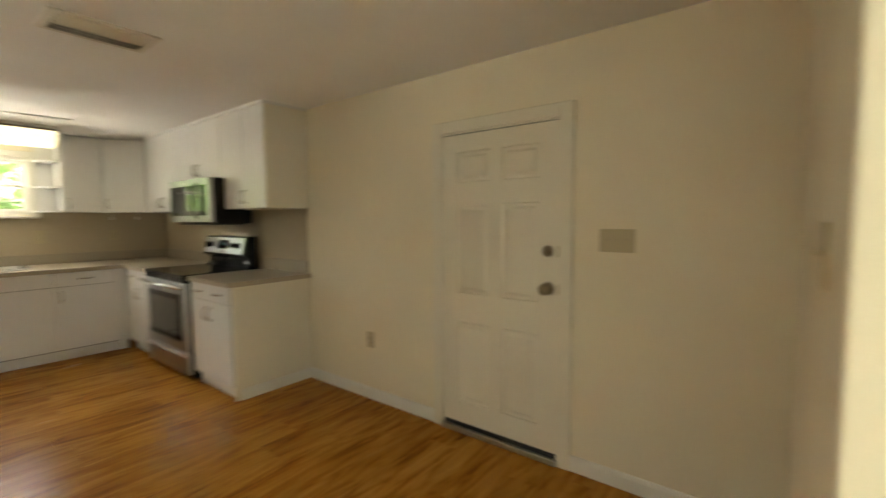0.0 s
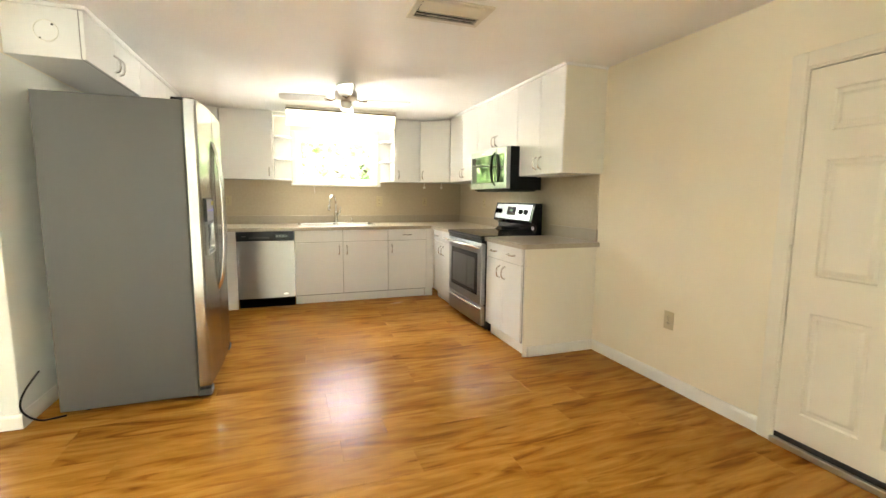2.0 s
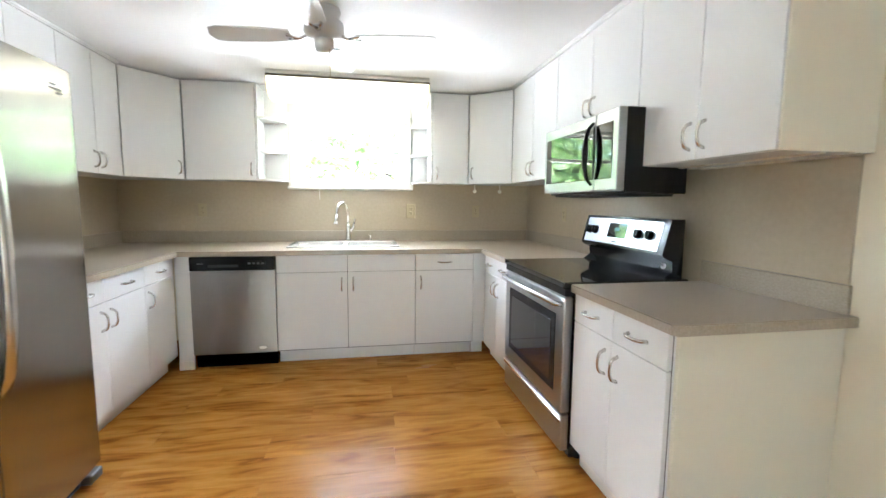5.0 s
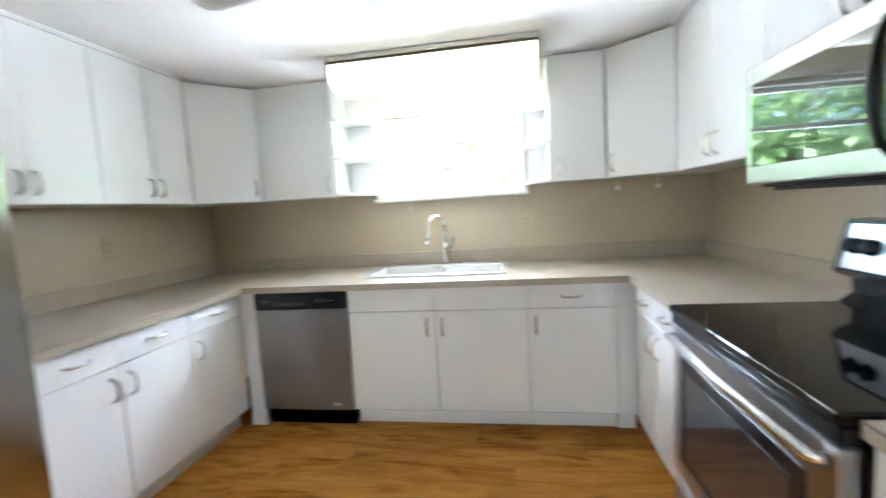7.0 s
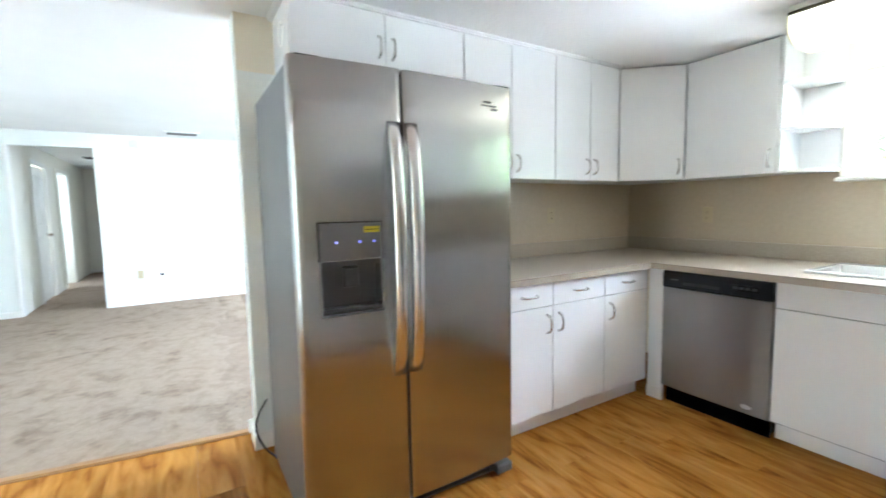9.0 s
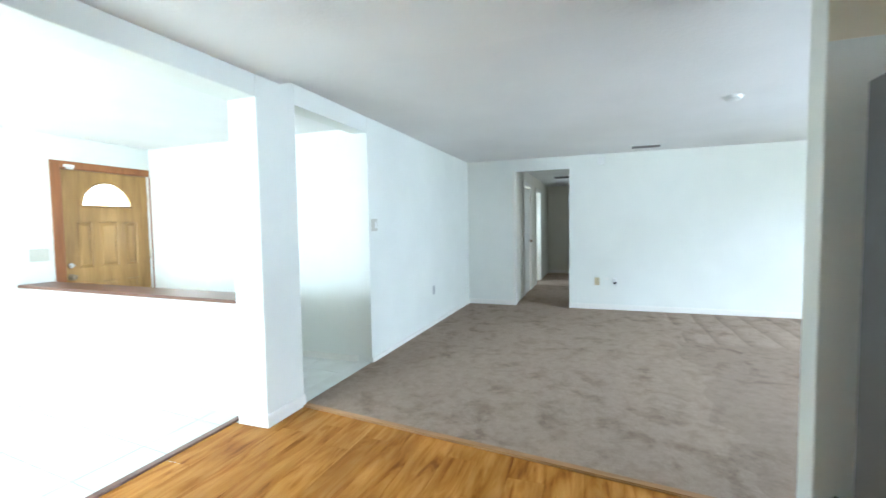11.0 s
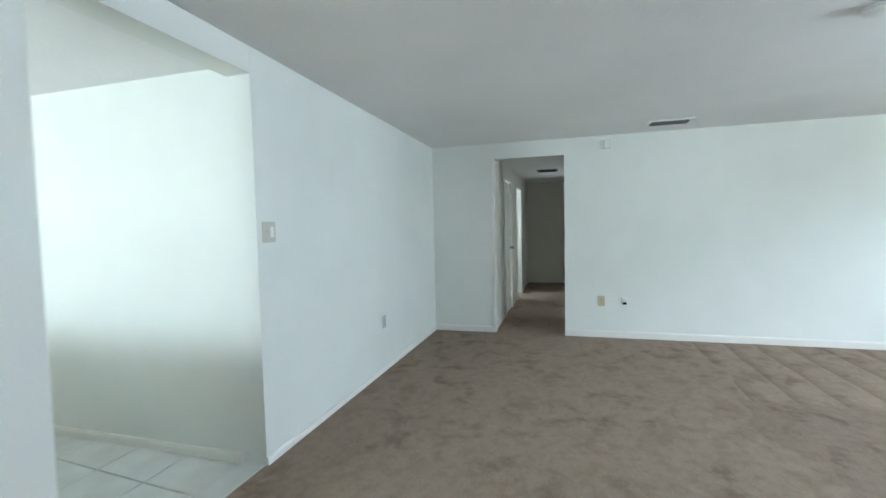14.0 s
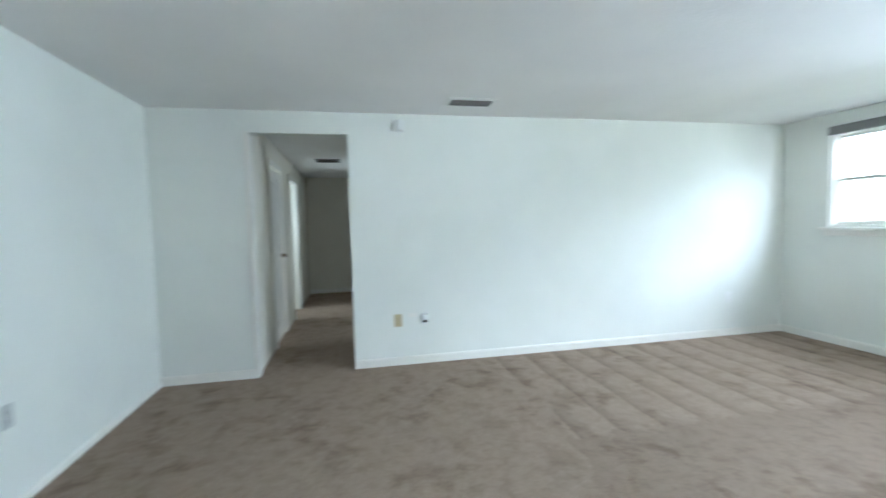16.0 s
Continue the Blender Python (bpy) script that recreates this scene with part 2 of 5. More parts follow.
def carpet(name):
    """Cut-pile carpet: trodden blotches, vacuum stripes near the window wall and a fine pile."""
    m = mat(name, (0.40, 0.32, 0.25), 0.95, spec=0.1)
    blot = noise_tex(m, 4.2, 7, (1.0, 1.0, 1), 0.62)
    blot.inputs["Distortion"].default_value = 0.25
    where = noise_tex(m, 0.75, 2)
    small = noise_tex(m, 11.0, 4, (1.0, 1.0, 1), 0.6)
    pile = noise_tex(m, 150, 3)
    tuft = noise_tex(m, 38, 4)
    base = ramp(m, tuft.outputs["Fac"], [(0.3, (0.395, 0.304, 0.228)), (0.7, (0.445, 0.347, 0.262))]).outputs["Color"]
    dark = mix(m, 1.0, base, (0.71, 0.69, 0.67), "MULTIPLY")
    edge = ramp(m, blot.outputs["Fac"], [(0.36, (1, 1, 1)), (0.44, (0.4, 0.4, 0.4)), (0.50, (0, 0, 0))]).outputs["Color"]
    spread = ramp(m, where.outputs["Fac"], [(0.40, (0.1, 0.1, 0.1)), (0.54, (1, 1, 1))]).outputs["Color"]
    c = mix(m, mix(m, 1.0, edge, spread, "MULTIPLY"), base, dark)
    sm = ramp(m, small.outputs["Fac"], [(0.36, (0.86, 0.855, 0.85)), (0.5, (1, 1, 1)), (0.68, (1.06, 1.06, 1.06))]).outputs["Color"]
    c = mix(m, 0.8, c, sm, "MULTIPLY")
    # vacuum passes, side by side along x
    tc = node(m, "ShaderNodeTexCoord")
    wob = node(m, "ShaderNodeTexNoise", Scale=1.3, Detail=2.0)
    link(m, tc.outputs["Object"], wob.inputs["Vector"])
    sep = node(m, "ShaderNodeSeparateXYZ")
    link(m, tc.outputs["Object"], sep.inputs[0])

    def calc(op, a, b):
        n = node(m, "ShaderNodeMath")
        n.operation = op
        for k, v in enumerate((a, b)):
            if isinstance(v, float):
                n.inputs[k].default_value = v
            else:
                link(m, v, n.inputs[k])
        return n.outputs[0]

    drift = calc("MULTIPLY", wob.outputs["Fac"], 0.07)
    lane = calc("FRACT", calc("MULTIPLY", calc("ADD", sep.outputs["Y"], drift), 3.33), 0.0)
    lanes = ramp(m, lane, [(0.0, (0.74, 0.73, 0.73)), (0.13, (0.86, 0.86, 0.86)), (0.34, (1.04, 1.04, 1.04)), (0.95, (1.10, 1.10, 1.10)), (1.0, (0.74, 0.73, 0.73))]).outputs["Color"]
    end = calc("ADD", sep.outputs["X"], calc("MULTIPLY", small.outputs["Fac"], 0.5))
    side = calc("ADD", sep.outputs["Y"], wob.outputs["Fac"])
    reach = calc("MULTIPLY", calc("LESS_THAN", end, -5.05), calc("GREATER_THAN", side, 1.35))
    c = mix(m, calc("MULTIPLY", reach, 0.85), c, mix(m, 1.0, c, lanes, "MULTIPLY"))
    far = calc("MULTIPLY", calc("GREATER_THAN", end, -5.05), calc("GREATER_THAN", side, 1.25))
    c = mix(m, calc("MULTIPLY", far, 0.8), c, mix(m, 1.0, c, (0.84, 0.83, 0.83), "MULTIPLY"))
    f = ramp(m, pile.outputs["Fac"], [(0.3, (0.76, 0.75, 0.74)), (0.7, (1.14, 1.14, 1.14))]).outputs["Color"]
    link(m, mix(m, 0.9, c, f, "MULTIPLY"), base_of(m))
    bump(m, pile.outputs["Fac"], 0.9, 0.02)
    return m


M_CARPET = carpet("taupe_carpet")

M_TILE = mat("pale_ceramic", (0.66, 0.67, 0.62), 0.3, coat=0.1)
_i = node(M_TILE, "ShaderNodeObjectInfo")
_n = noise_tex(M_TILE, 5.0, 5)
_r = ramp(M_TILE, _n.outputs["Fac"], [(0.3, (0.60, 0.60, 0.55)), (0.7, (0.71, 0.72, 0.68))])
_v = ramp(M_TILE, _i.outputs["Random"], [(0, (0.94, 0.94, 0.94)), (1, (1.03, 1.03, 1.03))])
link(M_TILE, mix(M_TILE, 1.0, _r.outputs["Color"], _v.outputs["Color"], "MULTIPLY"), base_of(M_TILE))
bump(M_TILE, _n.outputs["Fac"], 0.08, 0.004)

M_GLASS = mat("window_glass", (1, 1, 1), 0.0)
M_GLASS.node_tree.nodes["Principled BSDF"].inputs["Transmission Weight"].default_value = 1.0
M_GLASS.node_tree.nodes["Principled BSDF"].inputs["IOR"].default_value = 1.45
M_OVENG = mat("oven_window", (0.02, 0.02, 0.025), 0.06, spec=0.8, coat=0.4)

M_LEAF = mat("leaves", (0.10, 0.19, 0.03), 0.5)
_i = node(M_LEAF, "ShaderNodeNewGeometry")
_r = ramp(M_LEAF, _i.outputs["Random Per Island"], [(0, (0.07, 0.13, 0.045)), (0.5, (0.16, 0.235, 0.09)), (1, (0.28, 0.34, 0.17))])
link(M_LEAF, _r.outputs["Color"], base_of(M_LEAF))
_o = M_LEAF.node_tree.nodes["Material Output"]
_q = node(M_LEAF, "ShaderNodeBsdfTranslucent")
link(M_LEAF, _r.outputs["Color"], _q.inputs["Color"])
_h = node(M_LEAF, "ShaderNodeAddShader")
link(M_LEAF, M_LEAF.node_tree.nodes["Principled BSDF"].outputs[0], _h.inputs[0])
link(M_LEAF, _q.outputs[0], _h.inputs[1])
link(M_LEAF, _h.outputs[0], _o.inputs["Surface"])
M_BARK = paint("bark", (0.13, 0.10, 0.075), 0.9, 0.8, 0.25, 40)
M_LAWN = paint("lawn", (0.10, 0.15, 0.04), 0.9, 0.6, 0.3, 60)
M_PATH = paint("outside_render", (0.55, 0.52, 0.46), 0.9, 0.3, 0.08, 60)

# ---- building helpers ----


def part(name, bm, material, parent=None, label=""):
    """One mesh object from a bmesh, under a thing or a part."""
    me = bpy.data.meshes.new(name)
    bm.to_mesh(me)
    bm.free()
    me.materials.append(material)
    ob = new(name, me)
    if parent is not None:
        ob.parent = parent
    if label:
        ob["label"] = label
    return ob


def thing(name, m, label, category, group=""):
    ob = new(name)
    ob.empty_display_size = 0.1
    ob.matrix_world = m
    return tagged(ob, label, category, group)


def struct(ob, label="", category=""):
    return tagged(ob, label, category, kind="structure")


def box(bm, x0, y0, z0, x1, y1, z1, bev=0.0, seg=1):
    """A box between two corners, its edges bevelled."""
    c = Vector(((x0 + x1) / 2, (y0 + y1) / 2, (z0 + z1) / 2))
    s = (abs(x1 - x0), abs(y1 - y0), abs(z1 - z0))
    got = bmesh.ops.create_cube(bm, size=1.0, matrix=Matrix.LocRotScale(c, None, s))
    if bev > 0:
        edges = list({e for v in got["verts"] for e in v.link_edges})
        bmesh.ops.bevel(bm, geom=edges, offset=min(bev, min(s) * 0.45), segments=seg, affect="EDGES", profile=0.5)
    return bm


def one(x0, y0, z0, x1, y1, z1, bev=0.0, seg=1):
    return box(bmesh.new(), x0, y0, z0, x1, y1, z1, bev, seg)


def tube(bm, pts, r, n=8, caps=True):
    """A round bar along a line of points; r is one radius or one for each point."""
    pts = [Vector(p) for p in pts]
    rad = r if isinstance(r, (list, tuple)) else [r] * len(pts)
    rings = []
    side = None
    for k, p in enumerate(pts):
        d = (pts[min(k + 1, len(pts) - 1)] - pts[max(k - 1, 0)]).normalized()
        if side is None:
            side = d.orthogonal().normalized()
        side = (side - d * side.dot(d)).normalized()
        up = d.cross(side)
        rings.append([bm.verts.new(p + rad[k] * (math.cos(a) * side + math.sin(a) * up)) for a in (2 * math.pi * j / n for j in range(n))])
    for a, b in zip(rings, rings[1:]):
        for j in range(n):
            f = bm.faces.new((a[j], a[(j + 1) % n], b[(j + 1) % n], b[j]))
            f.smooth = True
    if caps:
        bm.faces.new(rings[0][::-1])
        bm.faces.new(rings[-1])
    return bm


def lathe(bm, profile, n=20, m=None):
    """A turned shape: (radius, height) along z, carried to m."""
    rings = []
    m = m or Matrix.Identity(4)
    for r, z in profile:
        rings.append([bm.verts.new(m @ Vector((max(r, 1e-4) * math.cos(2 * math.pi * j / n), max(r, 1e-4) * math.sin(2 * math.pi * j / n), z))) for j in range(n)])
    for a, b in zip(rings, rings[1:]):
        for j in range(n):
            f = bm.faces.new((a[j], a[(j + 1) % n], b[(j + 1) % n], b[j]))
            f.smooth = True
    bm.faces.new(rings[0][::-1])
    bm.faces.new(rings[-1])
    return bm


def prism(bm, outline, z0, z1):
    """A flat outline of (x, y), upright between two heights."""
    lo = [bm.verts.new((x, y, z0)) for x, y in outline]
    hi = [bm.verts.new((x, y, z1)) for x, y in outline]
    n = len(lo)
    bm.faces.new(lo[::-1])
    bm.faces.new(hi)
    for k in range(n):
        bm.faces.new((lo[k], lo[(k + 1) % n], hi[(k + 1) % n], hi[k]))
    bmesh.ops.recalc_face_normals(bm, faces=bm.faces)
    return bm


def wall_with_holes(bm, a0, a1, z0, z1, t0, t1, holes, axis):
    """A wall that runs along an axis from a0 to a1, between the planes t0 and t1 of the other, with holes (h0, h1, low, high)."""
    cuts = sorted({a0, a1, *(h for o in holes for h in o[:2])})
    for b, c in zip(cuts, cuts[1:]):
        spans = [(z0, z1)]
        for h0, h1, lo, hi in holes:
            if h0 <= b + 1e-6 and c <= h1 + 1e-6:
                spans = [s for q0, q1 in spans for s in ((q0, min(q1, lo)), (max(q0, hi), q1)) if s[1] - s[0] > 1e-4]
        for q0, q1 in spans:
            if axis == "x":
                box(bm, b, t0, q0, c, t1, q1)
            else:
                box(bm, t0, b, q0, t1, c, q1)
    bmesh.ops.remove_doubles(bm, verts=bm.verts, dist=1e-5)
    return bm


CEIL_K, CEIL_L, CEIL_T = 2.288, 2.385, 2.29
EX, NY, WX = 1.80, 3.88, -2.00

# ---- the large structure ----
# walls of the kitchen
struct(part("wall_east", wall_with_holes(bmesh.new(), -5.22, 4.0, -0.1, 2.5, EX, EX + 0.14, [(-4.75, -2.95, 0.75, 2.05)], "y"), M_WALL), "cream painted kitchen wall with a white door", "wall")
struct(part("wall_north_kitchen", wall_with_holes(bmesh.new(), -2.15, EX + 0.14, -0.1, 2.5, NY, NY + 0.14, [(-0.49, 0.54, 1.44, 2.04)], "x"), M_WALL), "cream kitchen wall with a window over the sink", "wall")
struct(part("wall_west_kitchen", one(WX - 0.14, 0.74, -0.1, WX, 4.0, 2.5, 0.004), M_WALL2), "white wall end beside the refrigerator", "wall")
struct(part("wall_west_band", one(WX - 0.001, 0.745, 2.005, WX + 0.003, 3.87, 2.335), M_WALL), "cream painted band along the wall top", "wall")
struct(part("wall_south_kitchen", one(0.30, -2.58, -0.1, EX, -2.435, 2.5, 0.004), M_WALL), "cream kitchen wall with a switch plate", "wall")
# walls of the living room
struct(part("wall_west_living", wall_with_holes(bmesh.new(), -2.30, 4.53, -0.1, 2.5, -7.13, -7.01, [(-1.355, -0.50, -0.1, 2.19)], "y"), M_WALL2), "white living room wall with a hallway opening", "wall")
# the opening's east half is unseen, added for the living room lamp
struct(part("wall_north_living", wall_with_holes(bmesh.new(), -7.13, -2.08, -0.1, 2.5, 4.39, 4.53, [(-6.52, -2.66, 1.22, 2.19)], "x"), M_WALL2), "white living room wall with a window widened out of view", "wall")
struct(part("wall_south_living", one(-7.13, -2.31, -0.1, -3.64, -2.15, 2.5), M_WALL2), "white living room wall beside the entry", "wall")
struct(part("wall_header_entry", one(-3.64, -2.31, 2.235, -2.60, -2.152, 2.5), M_WALL2), "white header over the entry opening", "wall")
struct(part("wall_post", one(-2.60, -2.39, -0.1, -2.215, -2.15, 2.5, 0.006), M_WALL2), "white square post beside the half wall", "wall")
struct(part("wall_header_dining", one(-2.215, -2.39, 2.19, 0.31, -2.152, 2.5, 0.004), M_WALL2), "white header over the wide opening", "wall")
struct(part("wall_living_east_return", one(-2.15, 4.0, -0.1, -2.08, 4.53, 2.5), M_WALL2), "white wall return", "wall")
# entry and tile room
struct(part("wall_entry_west", one(-3.78, -5.24, -0.1, -3.64, -2.31, 2.5), M_WALL2), "white entry wall with a patch of sunlight", "wall")
struct(part("wall_south_entry", wall_with_holes(bmesh.new(), -3.78, 1.94, -0.1, 2.5, -5.24, -5.10, [(-3.62, -2.72, -0.1, 1.99)], "x"), M_WALL2), "white entry wall around the front door", "wall")
bm = prism(bmesh.new(), [(-2.30, -2.385), (-2.42, -5.11), (-2.54, -5.11), (-2.42, -2.385)], -0.05, 0.825)
struct(part("wall_half_entry", bm, M_WALL2), "white half wall between entry and tile room", "wall")
# hallway
struct(part("wall_hall_left", wall_with_holes(bmesh.new(), -12.0, -7.13, -0.1, 2.5, -1.50, -1.36, [(-8.75, -8.02, -0.1, 2.05), (-10.30, -9.55, -0.1, 2.05)], "x"), M_WALL2_WARM), "white hallway wall with doors", "wall")
struct(part("wall_hall_right", wall_with_holes(bmesh.new(), -12.0, -7.13, -0.1, 2.5, -0.45, -0.33, [(-8.95, -8.10, -0.1, 2.05)], "x"), M_WALL2_WARM), "white hallway wall with an open doorway", "wall")
struct(part("wall_hall_end", one(-12.12, -1.5, -0.1, -11.95, -0.33, 2.5), M_WALL2_WARM), "plain hallway end wall in shade", "wall")
# closed rooms built round the two added hallway lamps
bm = bmesh.new()
box(bm, -9.6, -0.33, -0.1, -9.5, 2.1, 2.5)
box(bm, -7.6, -0.33, -0.1, -7.5, 2.1, 2.5)
box(bm, -9.5, 2.0, -0.1, -7.6, 2.1, 2.5)
struct(part("wall_bedroom", bm, M_WALL2), "white walls of the windowless room off the hallway", "wall")
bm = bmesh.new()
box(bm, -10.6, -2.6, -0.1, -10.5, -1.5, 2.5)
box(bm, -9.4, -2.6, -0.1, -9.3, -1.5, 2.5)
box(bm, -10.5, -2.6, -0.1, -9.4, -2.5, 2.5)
struct(part("wall_side_room", bm, M_WALL2), "white walls of the windowless side room", "wall")

# ceilings
STRIP = ((-2.225, 0.74), (-2.60, -2.15))
bm = prism(bmesh.new(), [(-2.2, 4.0), (-2.14, 0.72), (1.94, -2.43), (1.94, 4.0)], CEIL_K, 2.52)
prism(bm, [(-2.14, 0.72), (-2.45, -2.152), (-2.2, -2.43), (1.94, -2.43)], CEIL_K, 2.52)
for v in bm.verts:      # this end raised so the ceiling line fits the camera's view
    if v.co.z < 2.4 and v.co.x < -2.0 and v.co.y < -2.0:
        v.co.z = 2.338
bmesh.ops.triangulate(bm, faces=[f for f in bm.faces if len(f.verts) == 4 and all(v.co.z < 2.4 for v in f.verts)])
struct(part("ceiling_kitchen", bm, M_CEIL), "white textured kitchen ceiling", "ceiling")
struct(part("ceiling_living", prism(bmesh.new(), [(-7.13, 4.53), (-7.13, -2.16), (-2.45, -2.16), (-2.14, 0.72), (-2.14, 4.53)], CEIL_L, 2.53), M_CEIL), "white textured living room ceiling", "ceiling")
struct(part("ceiling_entry", prism(bmesh.new(), [(-3.7, -2.30), (-3.7, -5.2), (1.9, -5.2), (1.9, -2.44), (0.3, -2.44), (0.3, -2.385), (-2.25, -2.385), (-2.25, -2.30)], CEIL_T, 2.51), M_CEIL), "white entry and tile room ceiling", "ceiling")
struct(part("ceiling_hall", one(-12.0, -2.6, 2.33, -7.13, 2.1, 2.5), M_CEIL), "white hallway ceiling", "ceiling")

# floors
struct(part("floor_slab", one(-12.2, -5.3, -0.3, 2.0, 4.6, -0.022), M_GROUT), "concrete slab under the floors", "floor")
bm = prism(bmesh.new(), [(-7.02, 4.40), (-7.02, -2.16), (-3.62, -2.16), (-2.62, -2.16), (-2.24, 0.72), (-2.19, 0.74), (-2.19, 4.40)], -0.02, 0.006)
struct(part("floor_carpet", bm, M_CARPET), "worn taupe carpet with vacuum tracks", "carpet")
struct(part("floor_hall_carpet", one(-12.0, -2.5, -0.02, -7.018, 2.05, 0.004), M_CARPET), "taupe carpet in the hallway", "carpet")


def strip_x(y):
    (x0, y0), (x1, y1) = STRIP
    return x0 + (x1 - x0) * (min(y, y0) - y0) / (y1 - y0)


bm = bmesh.new()
(x0, y0), (x1, y1) = STRIP
prism(bm, [(x0 - 0.025, y0), (x1 - 0.025, y1), (x1 + 0.03, y1), (x0 + 0.03, y0)], -0.015, 0.013)
bmesh.ops.bevel(bm, geom=[e for e in bm.edges if all(v.co.z > 0 for v in e.verts)], offset=0.006, segments=2, affect="EDGES")
struct(part("trim_carpet_strip", bm, M_STRIP), "oak transition strip between laminate and carpet", "trim")
struct(part("trim_entry_sill", one(-3.64, -2.315, -0.015, -2.60, -2.158, 0.010, 0.004, 2), M_TILE), "pale stone sill between carpet and tile", "trim")
bm = one(-2.30, -2.475, -0.015, 0.30, -2.425, 0.012, 0.006, 2)
struct(part("trim_tile_strip", bm, M_CAP), "dark wood strip between laminate and tile", "trim")


# baseboards
def baseboard(name, pts, h=0.085, t=0.014, material=None):
    """A skirting board along a line of points, its body to the left of the line."""
    for k, (a, b) in enumerate(zip(pts, pts[1:])):
        a, b = Vector((*a, 0)), Vector((*b, 0))
        d = (b - a).normalized()
        s = Vector((-d.y, d.x, 0)) * t
        bm = bmesh.new()
        prof = [(0.0, -0.01), (1.0, -0.01), (1.0, h - 0.02), (0.75, h - 0.006), (0.45, h), (0.0, h)]
        ra = [bm.verts.new(a + s * u + Vector((0, 0, z))) for u, z in prof]
        rb = [bm.verts.new(b + s * u + Vector((0, 0, z))) for u, z in prof]
        n = len(prof)
        for j in range(n):
            bm.faces.new((ra[j], ra[(j + 1) % n], rb[(j + 1) % n], rb[j]))
        bm.faces.new(ra)
        bm.faces.new(rb[::-1])
        bmesh.ops.recalc_face_normals(bm, faces=bm.faces)
        struct(part(name, bm, material or M_TRIM), "white painted baseboard", "baseboard")


baseboard("baseboard", [(EX, -0.59), (EX, 0.83)])
baseboard("baseboard", [(EX, -2.435), (EX, -1.49)])
baseboard("baseboard", [(0.30, -2.435), (EX, -2.435)])
baseboard("baseboard", [(WX, 1.9), (WX, 0.73)])
baseboard("baseboard", [(WX - 0.14, 0.74), (WX + 0.014, 0.74)][::-1], t=0.014)
baseboard("baseboard", [(-7.01, -0.50), (-7.01, 4.39)][::-1])
baseboard("baseboard", [(-7.01, -2.15), (-7.01, -1.375)][::-1])
baseboard("baseboard", [(-7.01, 4.39), (-2.2, 4.39)][::-1])
baseboard("baseboard", [(-3.64, -2.15), (-7.01, -2.15)][::-1], h=0.05)
baseboard("baseboard", [(-2.201, -2.15), (-2.60, -2.15)][::-1])
baseboard("baseboard", [(-2.215, -2.39), (-2.215, -2.15)][::-1])
baseboard("baseboard", [(-3.64, -5.1), (-3.64, -2.31)][::-1], h=0.06)
baseboard("baseboard", [(-11.95, -1.36), (-11.95, -0.45)][::-1])
baseboard("baseboard", [(-2.2, 4.39), (-2.2, 0.72)][::-1])

# ---- kitchen cabinets ----


def bow_handle(bm, x, z, length, upright, out=0.034, y=0.0):
    """A bowed bar pull on the plane y, centred at x, z."""
    pts = []
    for k in range(11):
        u = -1 + 2 * k / 10
        d = y - out * math.sqrt(max(0.0, 1 - abs(u) ** 2.6)) + (0.002 if abs(u) == 1 else 0)
        a = u * length / 2
        pts.append((x, d, z + a) if upright else (x + a, d, z))
    r = [0.0055 + 0.002 * abs(-1 + 2 * k / 10) for k in range(11)]
    tube(bm, pts, r, 7)
    return bm


def cabinet(name, m, w, z0, z1, depth, fronts, label, group, kick=0.0, category="cabinet"):
    """A frameless cabinet: local x along its front, y into the wall. fronts: (kind, x0, x1, z0, z1, handle x or None, handle z, upright)."""
    top = thing(name, m, label, category, group)
    body = bmesh.new()
    box(body, 0.0, 0.022, z0, w, depth, z1, 0.002)
    part("body", body, M_CAB, top)
    if kick:
        part("toe_kick", one(0.0, 0.075, 0.0, w, 0.095, kick, 0.002), M_CAB, top)
    # dark sheet behind the fronts: shade in the gaps is put in by colour
    gap_sheet = bmesh.new()
    box(gap_sheet, 0.002, 0.019, z0 + 0.002, w - 0.002, 0.0225, z1 - 0.002)
    part("gap_shade_sheet", gap_sheet, M_SEAM_SHADE, top)
    for what, x0, x1, q0, q1, hx, hz, upright in fronts:
        leaf = part(what, one(x0 + 0.0022, 0.0, q0 + 0.002, x1 - 0.0022, 0.019, q1 - 0.002, 0.0018), M_CAB, top)
        if hx is not None:
            part("handle", bow_handle(bmesh.new(), hx, hz, 0.105 if upright else 0.11, upright), M_CHROME, leaf, "satin nickel bow handle")
    return top


def base_fronts(cuts, handed, draw=0.735, lo=0.115, hi=0.872, pulls=True):
    """A drawer over a door for each pair of cuts; handed tells on which side the door's handle is."""
    out = []
    for (a, b), side in zip(zip(cuts, cuts[1:]), handed):
        out.append(("drawer_front", a, b, draw, hi, (a + b) / 2 if pulls else None, (draw + hi) / 2, False))
        hx = b - 0.045 if side == "r" else a + 0.045
        out.append(("door", a, b, lo, draw, hx, draw - 0.10, True))
    return out


def upper_fronts(cuts, handed, lo, hi):
    out = []
    for (a, b), side in zip(zip(cuts, cuts[1:]), handed):
        hx = b - 0.038 if side == "r" else a + 0.038
        out.append(("door", a, b, lo, hi, hx, lo + 0.095, True))
    return out


NF, EF, WF = 3.10, 1.11, -1.27          # planes of the base fronts
LB = "white laminate base cabinet under the taupe worktop"
# west run, beside the refrigerator
cabinet("base_cabinet", pose(WF, 1.86, 0, rz=90), 0.80, 0.105, 0.872, 0.74, base_fronts([0, 0.36, 0.80], "rl"), "white laminate base cabinet beside the refrigerator", "base cabinets", 0.105)
